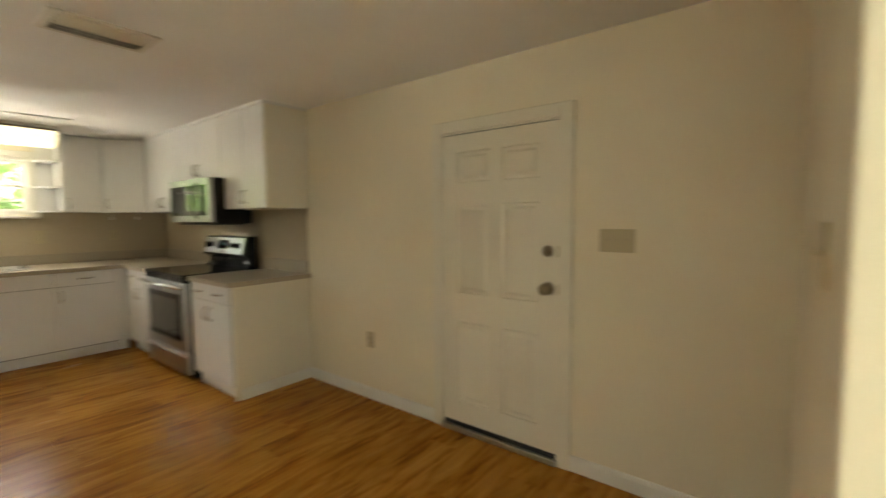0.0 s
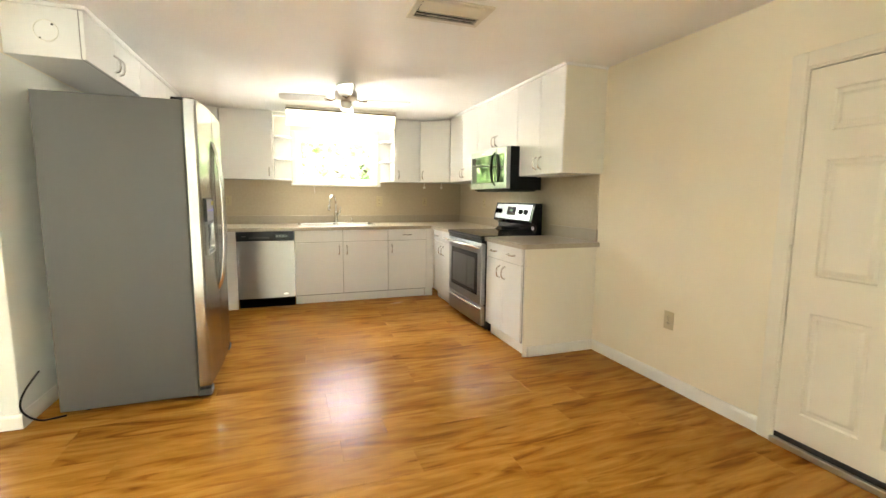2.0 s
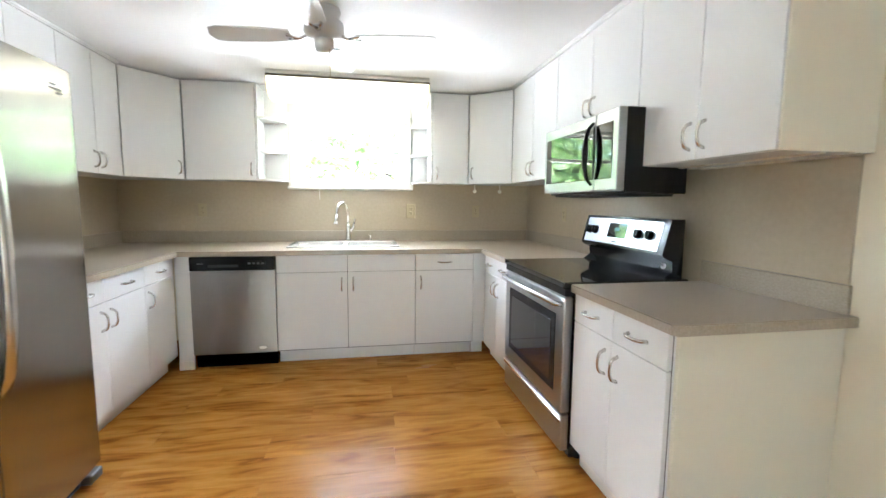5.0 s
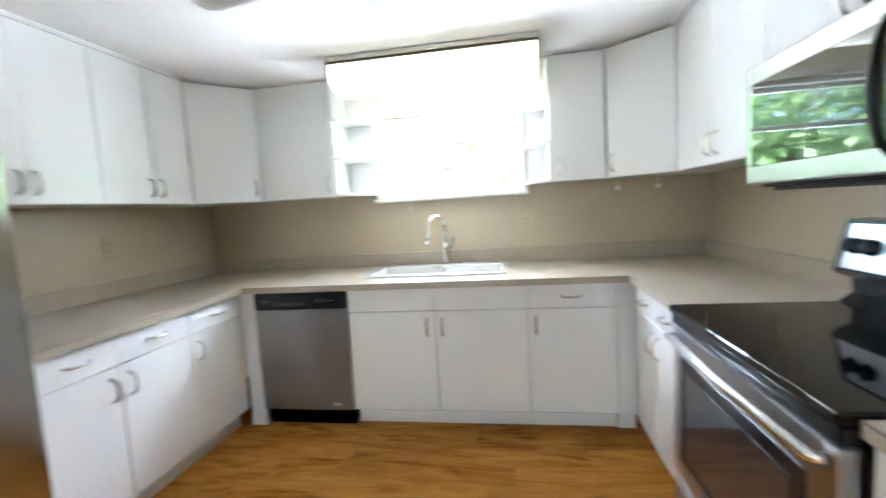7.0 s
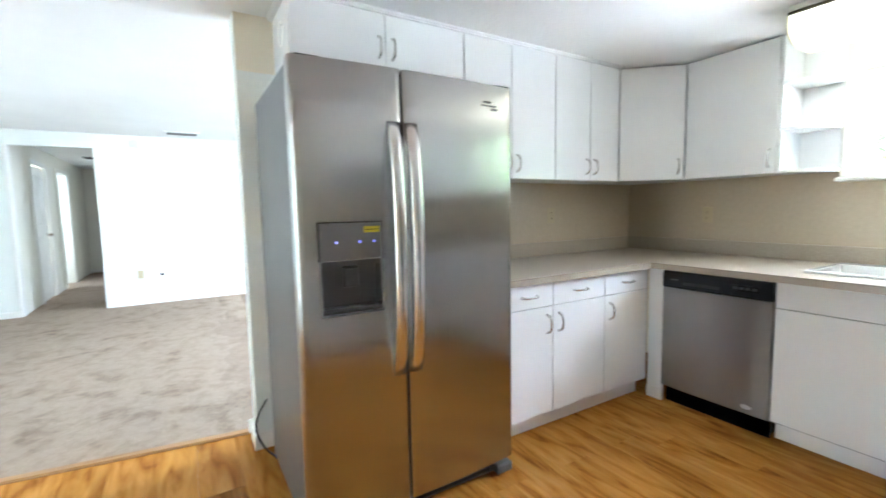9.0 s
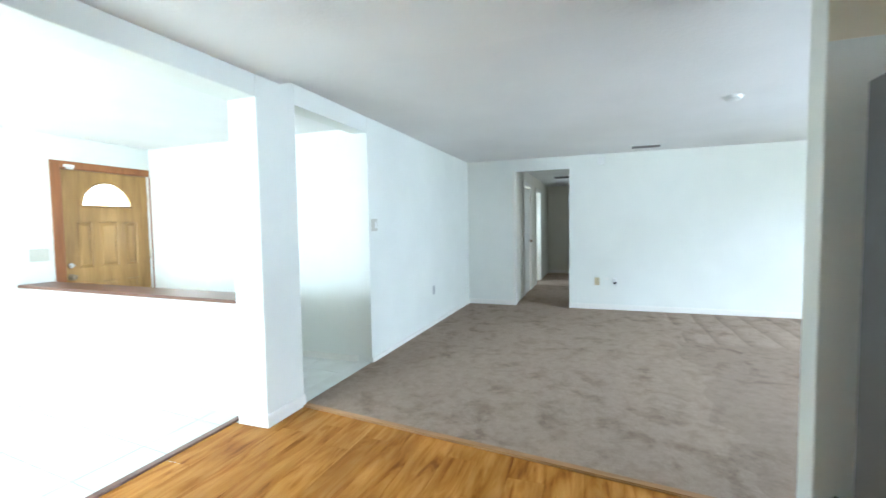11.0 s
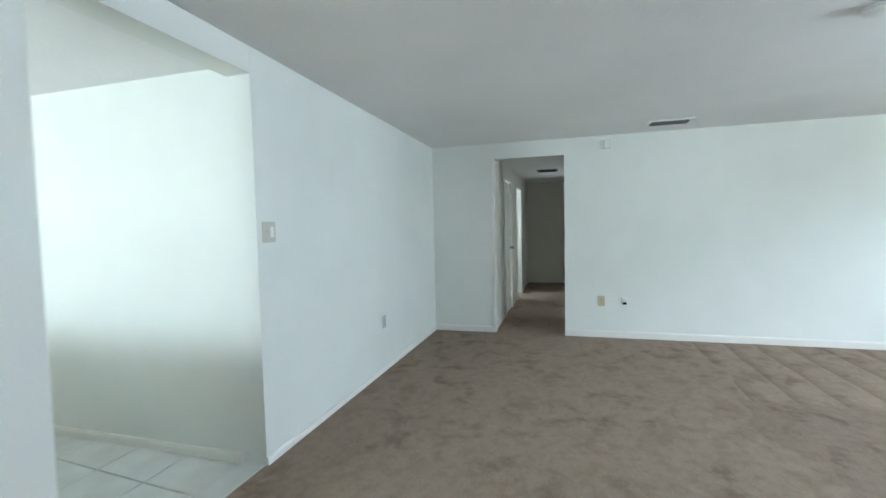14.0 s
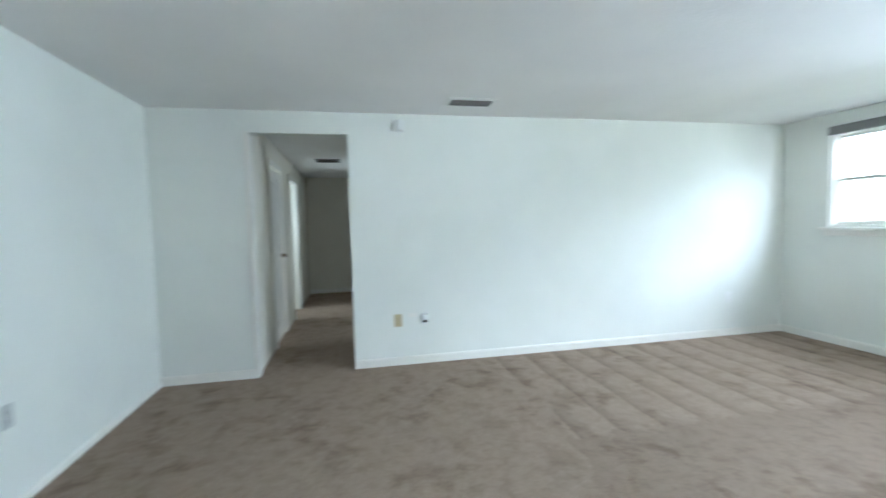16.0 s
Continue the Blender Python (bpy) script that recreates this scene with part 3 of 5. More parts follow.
cabinet("base_cabinet", pose(WF, 2.66, 0, rz=90), 0.43, 0.105, 0.872, 0.74, base_fronts([0, 0.43], "l"), LB, "base cabinets", 0.105)
# north run
cabinet("sink_cabinet", pose(-0.552, NF, 0), 1.085, 0.105, 0.872, 0.74, base_fronts([0, 0.543, 1.085], "rl", pulls=False), "white laminate sink cabinet with two doors", "base cabinets", 0.105)
cabinet("base_cabinet", pose(0.535, NF, 0), 0.49, 0.105, 0.872, 0.74, base_fronts([0, 0.49], "l"), LB, "base cabinets", 0.105)
# fillers at the corners
f1 = thing("corner_filler", pose(-1.268, NF, 0), "white laminate corner filler beside the dishwasher", "cabinet", "fillers")
part("panel", one(0.0, 0.002, 0.0, 0.105, 0.025, 0.872, 0.002), M_CAB, f1)
part("foot_board", one(0.0, -0.006, 0.0, 0.105, 0.002, 0.07, 0.002), M_TRIM, f1)
f2 = thing("corner_filler", pose(1.027, NF, 0), "white laminate corner filler beside the drawers", "cabinet", "fillers")
part("panel", one(0.0, 0.004, 0.11, 0.10, 0.025, 0.872, 0.002), M_CAB, f2)
part("foot_board", one(0.0, 0.06, 0.0, 0.10, 0.075, 0.105, 0.002), M_CAB, f2)
# east run, both sides of the range
cabinet("base_cabinet", pose(EF, NF, 0, rz=-90), 0.71, 0.105, 0.872, 0.66, base_fronts([0.05, 0.38, 0.71], "rl"), "white laminate base cabinet between corner and range", "base cabinets", 0.105)
cabinet("base_cabinet", pose(EF, 1.485, 0, rz=-90), 0.645, 0.105, 0.872, 0.68, base_fronts([0, 0.32, 0.645], "rl"), "white laminate base cabinet at the run's end", "base cabinets", 0.105)
bm = one(1.135, 0.822, 0.0, EX - 0.002, 0.838, 0.872, 0.002)
e1 = thing("end_panel", pose(0, 0, 0), "cream painted end panel of the base cabinets", "panel")
part("panel", bm, M_DOORW, e1)
part("foot_board", one(1.165, 0.806, 0.0, EX - 0.016, 0.8215, 0.085, 0.004), M_TRIM, e1)
part("foot_board", one(1.165, 0.8225, 0.0, 1.18, 1.48, 0.085, 0.004), M_TRIM, e1)

# worktops
u = thing("worktop", pose(0, 0, 0.874), "taupe laminate worktop running round three walls", "worktop")


def grid_slab(xs, ys, inside, z0, z1):
    """One slab over the cells of a grid for which inside(x, y) holds."""
    bm = bmesh.new()
    cells = {(i, j) for i in range(len(xs) - 1) for j in range(len(ys) - 1) if inside((xs[i] + xs[i + 1]) / 2, (ys[j] + ys[j + 1]) / 2)}
    vs = {}

    def v(i, j, z):
        if (i, j, z) not in vs:
            vs[i, j, z] = bm.verts.new((xs[i], ys[j], z))
        return vs[i, j, z]

    for i, j in cells:
        bm.faces.new((v(i, j, z1), v(i + 1, j, z1), v(i + 1, j + 1, z1), v(i, j + 1, z1)))
        bm.faces.new((v(i, j, z0), v(i, j + 1, z0), v(i + 1, j + 1, z0), v(i + 1, j, z0)))
        for di, dj, a, b in ((0, -1, (i, j), (i + 1, j)), (1, 0, (i + 1, j), (i + 1, j + 1)), (0, 1, (i + 1, j + 1), (i, j + 1)), (-1, 0, (i, j + 1), (i, j))):
            if (i + di, j + dj) not in cells:
                bm.faces.new((v(*a, z0), v(*b, z0), v(*b, z1), v(*a, z1)))
    sharp = [e for e in bm.edges if len(e.link_faces) == 2 and e.calc_face_angle(0) > 1.0]
    bmesh.ops.bevel(bm, geom=sharp, offset=0.003, segments=2, affect="EDGES")
    return bm


bm = grid_slab([WX + 0.004, WF + 0.035, -0.50, 0.42, EF - 0.025, EX - 0.004], [1.86, 2.385, 3.075, 3.28, 3.80, NY - 0.004], lambda x, y: not (-0.5 < x < 0.42 and 3.28 < y < 3.80) and (y > 3.075 or x < WF + 0.035 or (x > EF - 0.025 and y > 2.385)), 0, 0.038)
part("top", bm, M_COUNTER, u)
bm = bmesh.new()
box(bm, WX + 0.004, 1.86, 0.038, WX + 0.024, NY - 0.004, 0.142, 0.003)
box(bm, WX + 0.024, NY - 0.024, 0.038, EX - 0.024, NY - 0.004, 0.142, 0.003)
box(bm, EX - 0.024, 2.385, 0.038, EX - 0.004, NY - 0.004, 0.142, 0.003)
part("upstand", bm, M_COUNTER, u)
part("edge_seam", one(WF + 0.034, 1.862, 0.0335, WF + 0.0356, 3.074, 0.0352), M_SEAM_SHADE, u)
part("edge_seam", one(WF + 0.034, 3.0744, 0.0335, EF - 0.025, 3.076, 0.0352), M_SEAM_SHADE, u)
part("edge_seam", one(EF - 0.0256, 2.387, 0.0335, EF - 0.024, 3.074, 0.0352), M_SEAM_SHADE, u)
u = thing("worktop", pose(0, 0, 0.874), "short taupe laminate worktop beside the range", "worktop")
bm = prism(bmesh.new(), [(EF - 0.025, 1.485), (EX - 0.004, 1.485), (EX - 0.004, 0.78), (EF - 0.010, 0.78), (EF - 0.025, 0.795)], 0, 0.038)
bmesh.ops.bevel(bm, geom=bm.edges[:], offset=0.004, segments=2, affect="EDGES")
part("top", bm, M_COUNTER, u)
part("edge_seam", one(EF - 0.0256, 0.797, 0.0335, EF - 0.024, 1.484, 0.0352), M_SEAM_SHADE, u)
part("upstand", one(EX - 0.024, 0.812, 0.038, EX - 0.004, 1.485, 0.142, 0.003), M_COUNTER, u)
# tan panels on the walls
w1 = struct(part("wall_panel_north", wall_with_holes(bmesh.new(), WX + 0.004, EX - 0.004, 1.016, 1.47, NY - 0.008, NY - 0.001, [(-0.56, 0.58, 1.40, 1.6)], "x"), M_SPLASH), "tan laminate backsplash under the wall cabinets", "backsplash")
w2 = struct(part("wall_panel_east", one(EX - 0.008, 0.826, 1.016, EX - 0.001, NY - 0.008, 1.47), M_SPLASH), "tan laminate backsplash behind the range", "backsplash")
w4 = struct(part("wall_panel_range", one(EX - 0.008, 1.485, 0.5, EX - 0.001, 2.385, 1.016), M_SPLASH), "tan laminate backsplash low behind the range", "backsplash")
w3 = struct(part("wall_panel_west", one(WX + 0.001, 1.84, 1.016, WX + 0.008, NY - 0.008, 1.47), M_SPLASH), "tan laminate backsplash beside the refrigerator", "backsplash")

# wall cabinets
UB, UT = 1.466, 2.272
GU = "wall cabinets"
LU = "white laminate wall cabinet with bow handles"
WU, NU, EU = -1.635, 3.59, 1.415
t = cabinet("wall_cabinet", pose(WU, 0.93, 0, rz=90), 0.955, 2.01, UT, 0.43, upper_fronts([0, 0.475, 0.955], "rl", 2.01, UT), "short white wall cabinet above the refrigerator", GU)
ring = bmesh.new()
tube(ring, [(-0.002, 0.17 + 0.055 * math.cos(a), 2.145 + 0.055 * math.sin(a)) for a in (2 * math.pi * k / 24 for k in range(25))], 0.003, 6, False)
part("ring_mark", ring, M_TRIM, t, "round mark on the cream end panel")
part("screw_hole", one(-0.003, 0.135, 2.175, 0.0, 0.145, 2.185), M_DARK, t)
part("screw_hole", one(-0.003, 0.195, 2.098, 0.0, 0.205, 2.108), M_DARK, t)
cabinet("wall_cabinet", pose(WU, 1.89, 0, rz=90), 0.715, UB, UT, 0.43, upper_fronts([0, 0.345, 0.715], "rl", UB, UT), LU, GU)
cabinet("wall_cabinet", pose(WU, 2.608, 0, rz=90), 0.64, UB, UT, 0.43, upper_fronts([0, 0.335, 0.64], "rl", UB, UT), LU, GU)
cabinet("wall_cabinet", pose(-1.335, NU, 0), 0.56, UB, UT, 0.28, upper_fronts([0.0, 0.56], "r", UB, UT), "white single-door wall cabinet beside the window", GU)
cabinet("wall_cabinet", pose(0.75, NU, 0), 0.335, UB, UT, 0.28, upper_fronts([0, 0.335], "l", UB, UT), "narrow white wall cabinet beside the window", GU)
cabinet("wall_cabinet", pose(EU, 3.31, 0, rz=-90), 0.88, UB, UT, 0.38, upper_fronts([0, 0.46, 0.88], "rl", UB, UT), LU, GU)
cabinet("wall_cabinet", pose(EU, 2.428, 0, rz=-90), 0.90, 1.742, UT, 0.38, upper_fronts([0, 0.455, 0.90], "rl", 1.742, UT), "short white wall cabinet above the microwave", GU)
t = cabinet("wall_cabinet", pose(EU, 1.526, 0, rz=-90), 0.726, UB, UT, 0.38, upper_fronts([0, 0.385, 0.726], "rl", UB, UT), "white wall cabinet with a cream end panel", GU)

part("end_panel", one(0.7265, 0.004, UB, 0.734, 0.383, UT, 0.002), M_DOORW, t, "cream painted end panel")
for dx in (0.19, 0.34):
    part("batten", one(0.02, dx, UB - 0.006, 0.72, dx + 0.012, UB + 0.001, 0.001), M_CABIN, t, "bare wooden batten underneath")


def corner_cabinet(a, b, outline, handed, label):
    """A wall cabinet across a corner: its door runs from a to b."""
    d = Vector((b[0] - a[0], b[1] - a[1], 0))
    w = d.length
    m = pose(a[0], a[1], 0, rz=math.degrees(math.atan2(d.y, d.x)))
    top = thing("corner_wall_cabinet", m, label, "cabinet", GU)
    inv = m.inverted()
    pts = [(inv @ Vector((x, y, 0))).to_2d() for x, y in outline]
    part("body", prism(bmesh.new(), [tuple(p) for p in pts], UB, UT), M_CAB, top)
    # the same dark sheet paints shade round the angled door
    part("gap_shade_sheet", one(0.002, 0.019, UB + 0.002, w - 0.002, 0.0225, UT - 0.002), M_SEAM_SHADE, top)
    leaf = part("door", one(0.0022, 0.0, UB + 0.002, w - 0.0022, 0.019, UT - 0.002, 0.0018), M_CAB, top)
    part("handle", bow_handle(bmesh.new(), w - 0.04 if handed == "r" else 0.04, UB + 0.095, 0.105, True), M_CHROME, leaf, "satin nickel bow handle")


corner_cabinet((-1.635, 3.255), (-1.34, 3.585), [(-1.652, 3.27), (-1.355, 3.60), (-1.34, NY - 0.01), (WX + 0.01, NY - 0.01), (WX + 0.01, 3.255)], "r", "white corner wall cabinet with an angled door")
corner_cabinet((1.09, 3.585), (1.413, 3.315), [(1.105, 3.60), (1.43, 3.33), (EX - 0.01, 3.315), (EX - 0.01, NY - 0.01), (1.09, NY - 0.01)], "l", "white corner wall cabinet with an angled door")

# crown strip over the wall cabinets
bm = bmesh.new()
line = [(-1.995, 0.912), (-1.622, 0.912), (-1.622, 3.245)]


def crown(bm, line):
    for a, b in zip(line, line[1:]):
        a, b = Vector((*a, 0)), Vector((*b, 0))
        d = (b - a).normalized()
        s = Vector((-d.y, d.x, 0))
        prof = [(0.0, 2.270), (0.0, 2.275), (-0.007, 2.278), (-0.010, 2.2875), (0.05, 2.2875), (0.05, 2.270)]
        ra = [bm.verts.new(a - d * 0.008 + s * u + Vector((0, 0, z))) for u, z in prof]
        rb = [bm.verts.new(b + d * 0.008 + s * u + Vector((0, 0, z))) for u, z in prof]
        for j in range(6):
            bm.faces.new((ra[j], ra[(j + 1) % 6], rb[(j + 1) % 6], rb[j]))
        bm.faces.new(ra)
        bm.faces.new(rb[::-1])
    bmesh.ops.recalc_face_normals(bm, faces=bm.faces)
    return bm


struct(part("trim_crown_west", crown(bm, line), M_CAB), "white crown strip over the wall cabinets", "trim")
struct(part("trim_crown_east", crown(bmesh.new(), [(1.402, 3.30), (1.402, 0.79), (1.795, 0.79)]), M_CAB), "white crown strip over the wall cabinets", "trim")
bm = bmesh.new()
for x0, y0, x1, y1 in ((WU - 0.36, 0.935, WU - 0.005, 3.25), (-1.42, 3.64, -0.60, 3.86), (0.62, 3.64, 1.17, 3.86), (EU + 0.005, 0.805, 1.79, 3.31)):
    box(bm, x0, y0, UT, x1, y1, CEIL_K)
struct(part("trim_soffit", bm, M_CAB), "white filler strip above the wall cabinets", "trim")


# open shelves beside the window
def open_shelf(x0, x1, rounded_right, label):
    top = thing("open_shelf", pose(x0, NY - 0.285, 0), label, "shelf", "open shelves")
    w = x1 - x0
    part("back_panel", one(0.0, 0.265, UB, w, 0.28, UT, 0.001), M_CAB, top)
    part("side_panel", one(-0.001 if rounded_right else w - 0.016, 0.0, UB, 0.016 if rounded_right else w + 0.001, 0.265, UT, 0.001), M_CAB, top)
    for z in (UB, 1.72, 1.99):
        pts = [(0.0, 0.265), (0.0, 0.0)]
        r = min(w, 0.25)
        for k in range(9):
            a = math.pi / 2 * k / 8
            pts.append((w - r + r * math.sin(a), r - r * math.cos(a)))
        pts.append((w, 0.265))
        if not rounded_right:
            pts = [(w - x, y) for x, y in pts][::-1]
        part("shelf_board", prism(bmesh.new(), pts, z, z + 0.018), M_CAB, top)


open_shelf(-0.772, -0.555, True, "white rounded open shelves beside the window")
open_shelf(0.578, 0.748, False, "white rounded open shelves beside the window")

# ---- kitchen window ----


def sash_window(name, m, w, z0, z1, label, mid=0.5, depth=0.14):
    """A double-hung window in an opening: local x across, y outwards."""
    top = struct(thing(name, m, label, "window"), label, "window")
    fr = bmesh.new()
    box(fr, 0, 0.02, z0, 0.03, depth, z1)
    box(fr, w - 0.03, 0.02, z0, w, depth, z1)
    box(fr, 0.03, 0.02, z1 - 0.03, w - 0.03, depth, z1)
    box(fr, 0.03, 0.02, z0, w - 0.03, depth, z0 + 0.025)
    part("window_frame", fr, M_TRIM, top)
    zm = z0 + (z1 - z0) * mid
    for lo, hi, y in ((z0 + 0.025, zm + 0.015, 0.055), (zm - 0.015, z1 - 0.03, 0.09)):
        s = bmesh.new()
        box(s, 0.03, y, lo, 0.06, y + 0.03, hi, 0.003)
        box(s, w - 0.06, y, lo, w - 0.03, y + 0.03, hi, 0.003)
        box(s, 0.06, y, lo, w - 0.06, y + 0.03, lo + 0.035, 0.003)
        box(s, 0.06, y, hi - 0.03, w - 0.06, y + 0.03, hi, 0.003)
        sash = part("sash", s, M_TRIM, top)
        g = part("pane", one(0.06, y + 0.013, lo + 0.035, w - 0.06, y + 0.017, hi - 0.03), M_GLASS, sash)
        g.visible_shadow = False
    return top


kw = sash_window("window_1", pose(-0.49, NY, 0), 1.03, 1.44, 2.04, "white sash window over the sink, bright outside")
cs = bmesh.new()
box(cs, -0.06, -0.02, 1.43, 0.0, -0.0005, 2.10, 0.004)
box(cs, 1.03, -0.02, 1.43, 1.09, -0.0005, 2.10, 0.004)
box(cs, 0.0, -0.02, 2.04, 1.03, -0.0005, 2.10, 0.004)
part("casing", cs, M_TRIM, kw)
part("window_sill", one(-0.075, -0.055, 1.405, 1.085, 0.03, 1.43, 0.005, 2), M_TRIM, kw)
cord = thing("blind_cord", pose(-0.28, NY - 0.06, 1.40), "thin white cord hanging below the sill", "cord")
bm = tube(bmesh.new(), [(0, 0, 0.02), (0.002, 0, -0.09)], 0.0025, 6)
part("cord", bm, M_TRIM, cord)

# fluorescent fixture above the window
fx = thing("fluorescent_light", pose(0.03, 3.41, CEIL_K), "lit fluorescent ceiling fixture with a yellowed diffuser", "ceiling light")
bm = bmesh.new()
L = 0.625
prof = [(-0.20, -0.045), (-0.205, -0.09), (-0.19, -0.135), (-0.15, -0.165), (-0.08, -0.18), (0.08, -0.18), (0.15, -0.165), (0.19, -0.135), (0.205, -0.09), (0.20, -0.045)]
ra = [bm.verts.new((-L, y, z)) for y, z in prof]
rb = [bm.verts.new((L, y, z)) for y, z in prof]
for j in range(len(prof) - 1):
    bm.faces.new((ra[j], ra[j + 1], rb[j + 1], rb[j])).smooth = True
bm.faces.new(ra)
bm.faces.new(rb[::-1])
bm.faces.new((ra[0], rb[0], rb[-1], ra[-1]))
bmesh.ops.recalc_face_normals(bm, faces=bm.faces)
part("diffuser", bm, M_TUBE, fx, "lit yellowed acrylic diffuser")
bm = bmesh.new()
box(bm, -L - 0.008, -0.212, -0.045, L + 0.008, 0.212, -0.030, 0.003)
part("rim", bm, M_BRONZE, fx, "dark bronze rim")
part("housing", one(-L - 0.004, -0.21, -0.028, L + 0.004, 0.21, 0.0, 0.003), M_TRIM, fx)
for s in (-1, 1):
    bm = bmesh.new()
    prism(bm, [(y * 1.03, z * 1.02) for y, z in prof], 0, 0.008)
    bmesh.ops.transform(bm, matrix=Matrix(((0, 0, s, s * L), (1, 0, 0, 0), (0, 1, 0, 0), (0, 0, 0, 1))), verts=bm.verts)
    bmesh.ops.recalc_face_normals(bm, faces=bm.faces)
    part("end_cap", bm, M_YELLOWED, fx, "yellowed plastic end cap")

# ---- sink and tap ----
sk = thing("kitchen_sink", pose(-0.04, 3.54, 0.912), "white enamel double-bowl sink set into the worktop", "sink")
bm = bmesh.new()
X, Y, D = 0.46, 0.26, 0.18
bowls = [(-0.425, -0.02), (0.02, 0.425)]
ys = (-0.225, 0.15)
box(bm, -X, -Y - 0.005, 0.0, X, ys[0], 0.014, 0.006, 2)
box(bm, -X, ys[1], 0.0, X, Y + 0.005, 0.014, 0.006, 2)
box(bm, -X, ys[0], 0.0, bowls[0][0], ys[1], 0.014, 0.005)
box(bm, bowls[0][1], ys[0], 0.0, bowls[1][0], ys[1], 0.012, 0.005)
box(bm, bowls[1][1], ys[0], 0.0, X, ys[1], 0.014, 0.005)
part("rim", bm, M_SINK, sk)
for a, b in bowls:
    bm = bmesh.new()
    box(bm, a - 0.006, ys[0] - 0.006, -D, a, ys[1] + 0.006, 0.006)
    box(bm, b, ys[0] - 0.006, -D, b + 0.006, ys[1] + 0.006, 0.006)
    box(bm, a, ys[0] - 0.006, -D, b, ys[0], 0.006)
    box(bm, a, ys[1], -D, b, ys[1] + 0.006, 0.006)
    box(bm, a, ys[0], -D, b, ys[1], -D + 0.008)
    part("bowl", bm, M_SINK, sk)
fc = thing("kitchen_tap", pose(-0.02, 3.745, 0.926), "brushed nickel pull-down tap with a high arc", "tap")
part("deck_plate", one(-0.13, -0.03, 0.0, 0.13, 0.03, 0.008, 0.003, 2), M_CHROME, fc)
bm = bmesh.new()
lathe(bm, [(0.026, 0.008), (0.024, 0.03), (0.021, 0.12), (0.017, 0.16)], 16)
part("base", bm, M_CHROME, fc)
arc = [(0, 0, 0.15)]
for k in range(13):
    a = math.pi * k / 12
    arc.append((-0.045 * (1 - math.cos(a)), -0.075 * (1 - math.cos(a)), 0.27 + 0.085 * math.sin(a)))
arc.append((-0.094, -0.158, 0.235))
part("spout", tube(bmesh.new(), arc, 0.0125, 12), M_CHROME, fc)
part("spray_head", tube(bmesh.new(), [(-0.093, -0.156, 0.245), (-0.098, -0.164, 0.21), (-0.104, -0.175, 0.165)], [0.014, 0.017, 0.021], 12), M_CHROME, fc)
part("lever", tube(bmesh.new(), [(0.015, 0, 0.09), (0.045, -0.002, 0.125), (0.06, -0.004, 0.19), (0.062, -0.004, 0.21)], [0.016, 0.014, 0.009, 0.008], 10), M_CHROME, fc)
sd = thing("soap_dispenser", pose(0.185, 3.755, 0.926), "small nickel soap pump beside the tap", "soap dispenser")
bm = lathe(bmesh.new(), [(0.018, 0), (0.016, 0.006), (0.009, 0.012), (0.008, 0.045), (0.011, 0.05), (0.011, 0.06)], 12)
tube(bm, [(0, 0, 0.055), (-0.02, -0.03, 0.058)], 0.005, 8)
part("pump", bm, M_CHROME, sd)
for x in (1.18, 1.43):
    hk = thing("hook", pose(x, 3.70, UB), "small white hook hanging under the wall cabinet", "hook", "cabinet hooks")
    bm = tube(bmesh.new(), [(0, 0, 0.0), (0, 0, -0.05)], 0.004, 6)
    bmesh.ops.create_uvsphere(bm, u_segments=10, v_segments=6, radius=0.018, matrix=Matrix.Translation((0, 0, -0.065)))
    part("hook_rod", bm, M_TRIM, hk)


# ---- plates on walls ----
def plate(name, m, w, h, kind, label, material, group="wall plates"):
    """A wall plate: local x across, z up, facing -y."""
    cat = {"outlet": "outlet", "toggle": "light switch", "rocker": "light switch", "blank": "wall plate"}[kind]
    top = thing(name, m, label, cat, group)
    part("cover", one(-w / 2, -0.006, -h / 2, w / 2, 0.0, h / 2, 0.003, 2), material, top)
    if kind == "outlet":
        for s in (-1, 1):
            rc = part("socket", one(-0.016, -0.0085, s * 0.021 - 0.014, 0.016, -0.005, s * 0.021 + 0.014, 0.004, 2), material, top)
            bm = bmesh.new()
            for dx in (-0.006, 0.006):
                box(bm, dx - 0.0013, -0.0092, s * 0.021 - 0.004, dx + 0.0013, -0.0080, s * 0.021 + 0.006)
            box(bm, -0.002, -0.0092, s * 0.021 - 0.011, 0.002, -0.0080, s * 0.021 - 0.007)
            part("slots", bm, M_SLOT, rc)
        part("screw", lathe(bmesh.new(), [(0.003, 0), (0.003, 0.0015)], 8, pose(0, -0.006, 0, 90)), M_CHROME, top)
    elif kind in ("toggle", "rocker"):
        n = 2 if w == 0.115 else 3 if w > 0.14 else 1
        for k in range(n):
            cx = (k - (n - 1) / 2) * 0.046
            if kind == "rocker" and k == n - 1:
                part("rocker", one(cx - 0.016, -0.010, -0.032, cx + 0.016, -0.005, 0.032, 0.003, 2), M_PLATE_W, top, "white rocker")
            else:
                part("collar", one(cx - 0.006, -0.0075, -0.013, cx + 0.006, -0.0055, 0.013, 0.001), material, top)
                part("toggle", one(cx - 0.0035, -0.018, 0.0, cx + 0.0035, -0.006, 0.009, 0.0015), material, top)
    return top


PN = lambda x, z: pose(x, NY - 0.0085, z)
plate("outlet", PN(-1.31, 1.205), 0.072, 0.118, "outlet", "almond outlet on the tan backsplash", M_PLATE)
plate("outlet", PN(0.58, 1.205), 0.09, 0.14, "outlet", "almond outlet beside the sink", M_PLATE)
plate("outlet", PN(1.235, 1.205), 0.072, 0.118, "outlet", "almond outlet on the tan backsplash", M_PLATE)
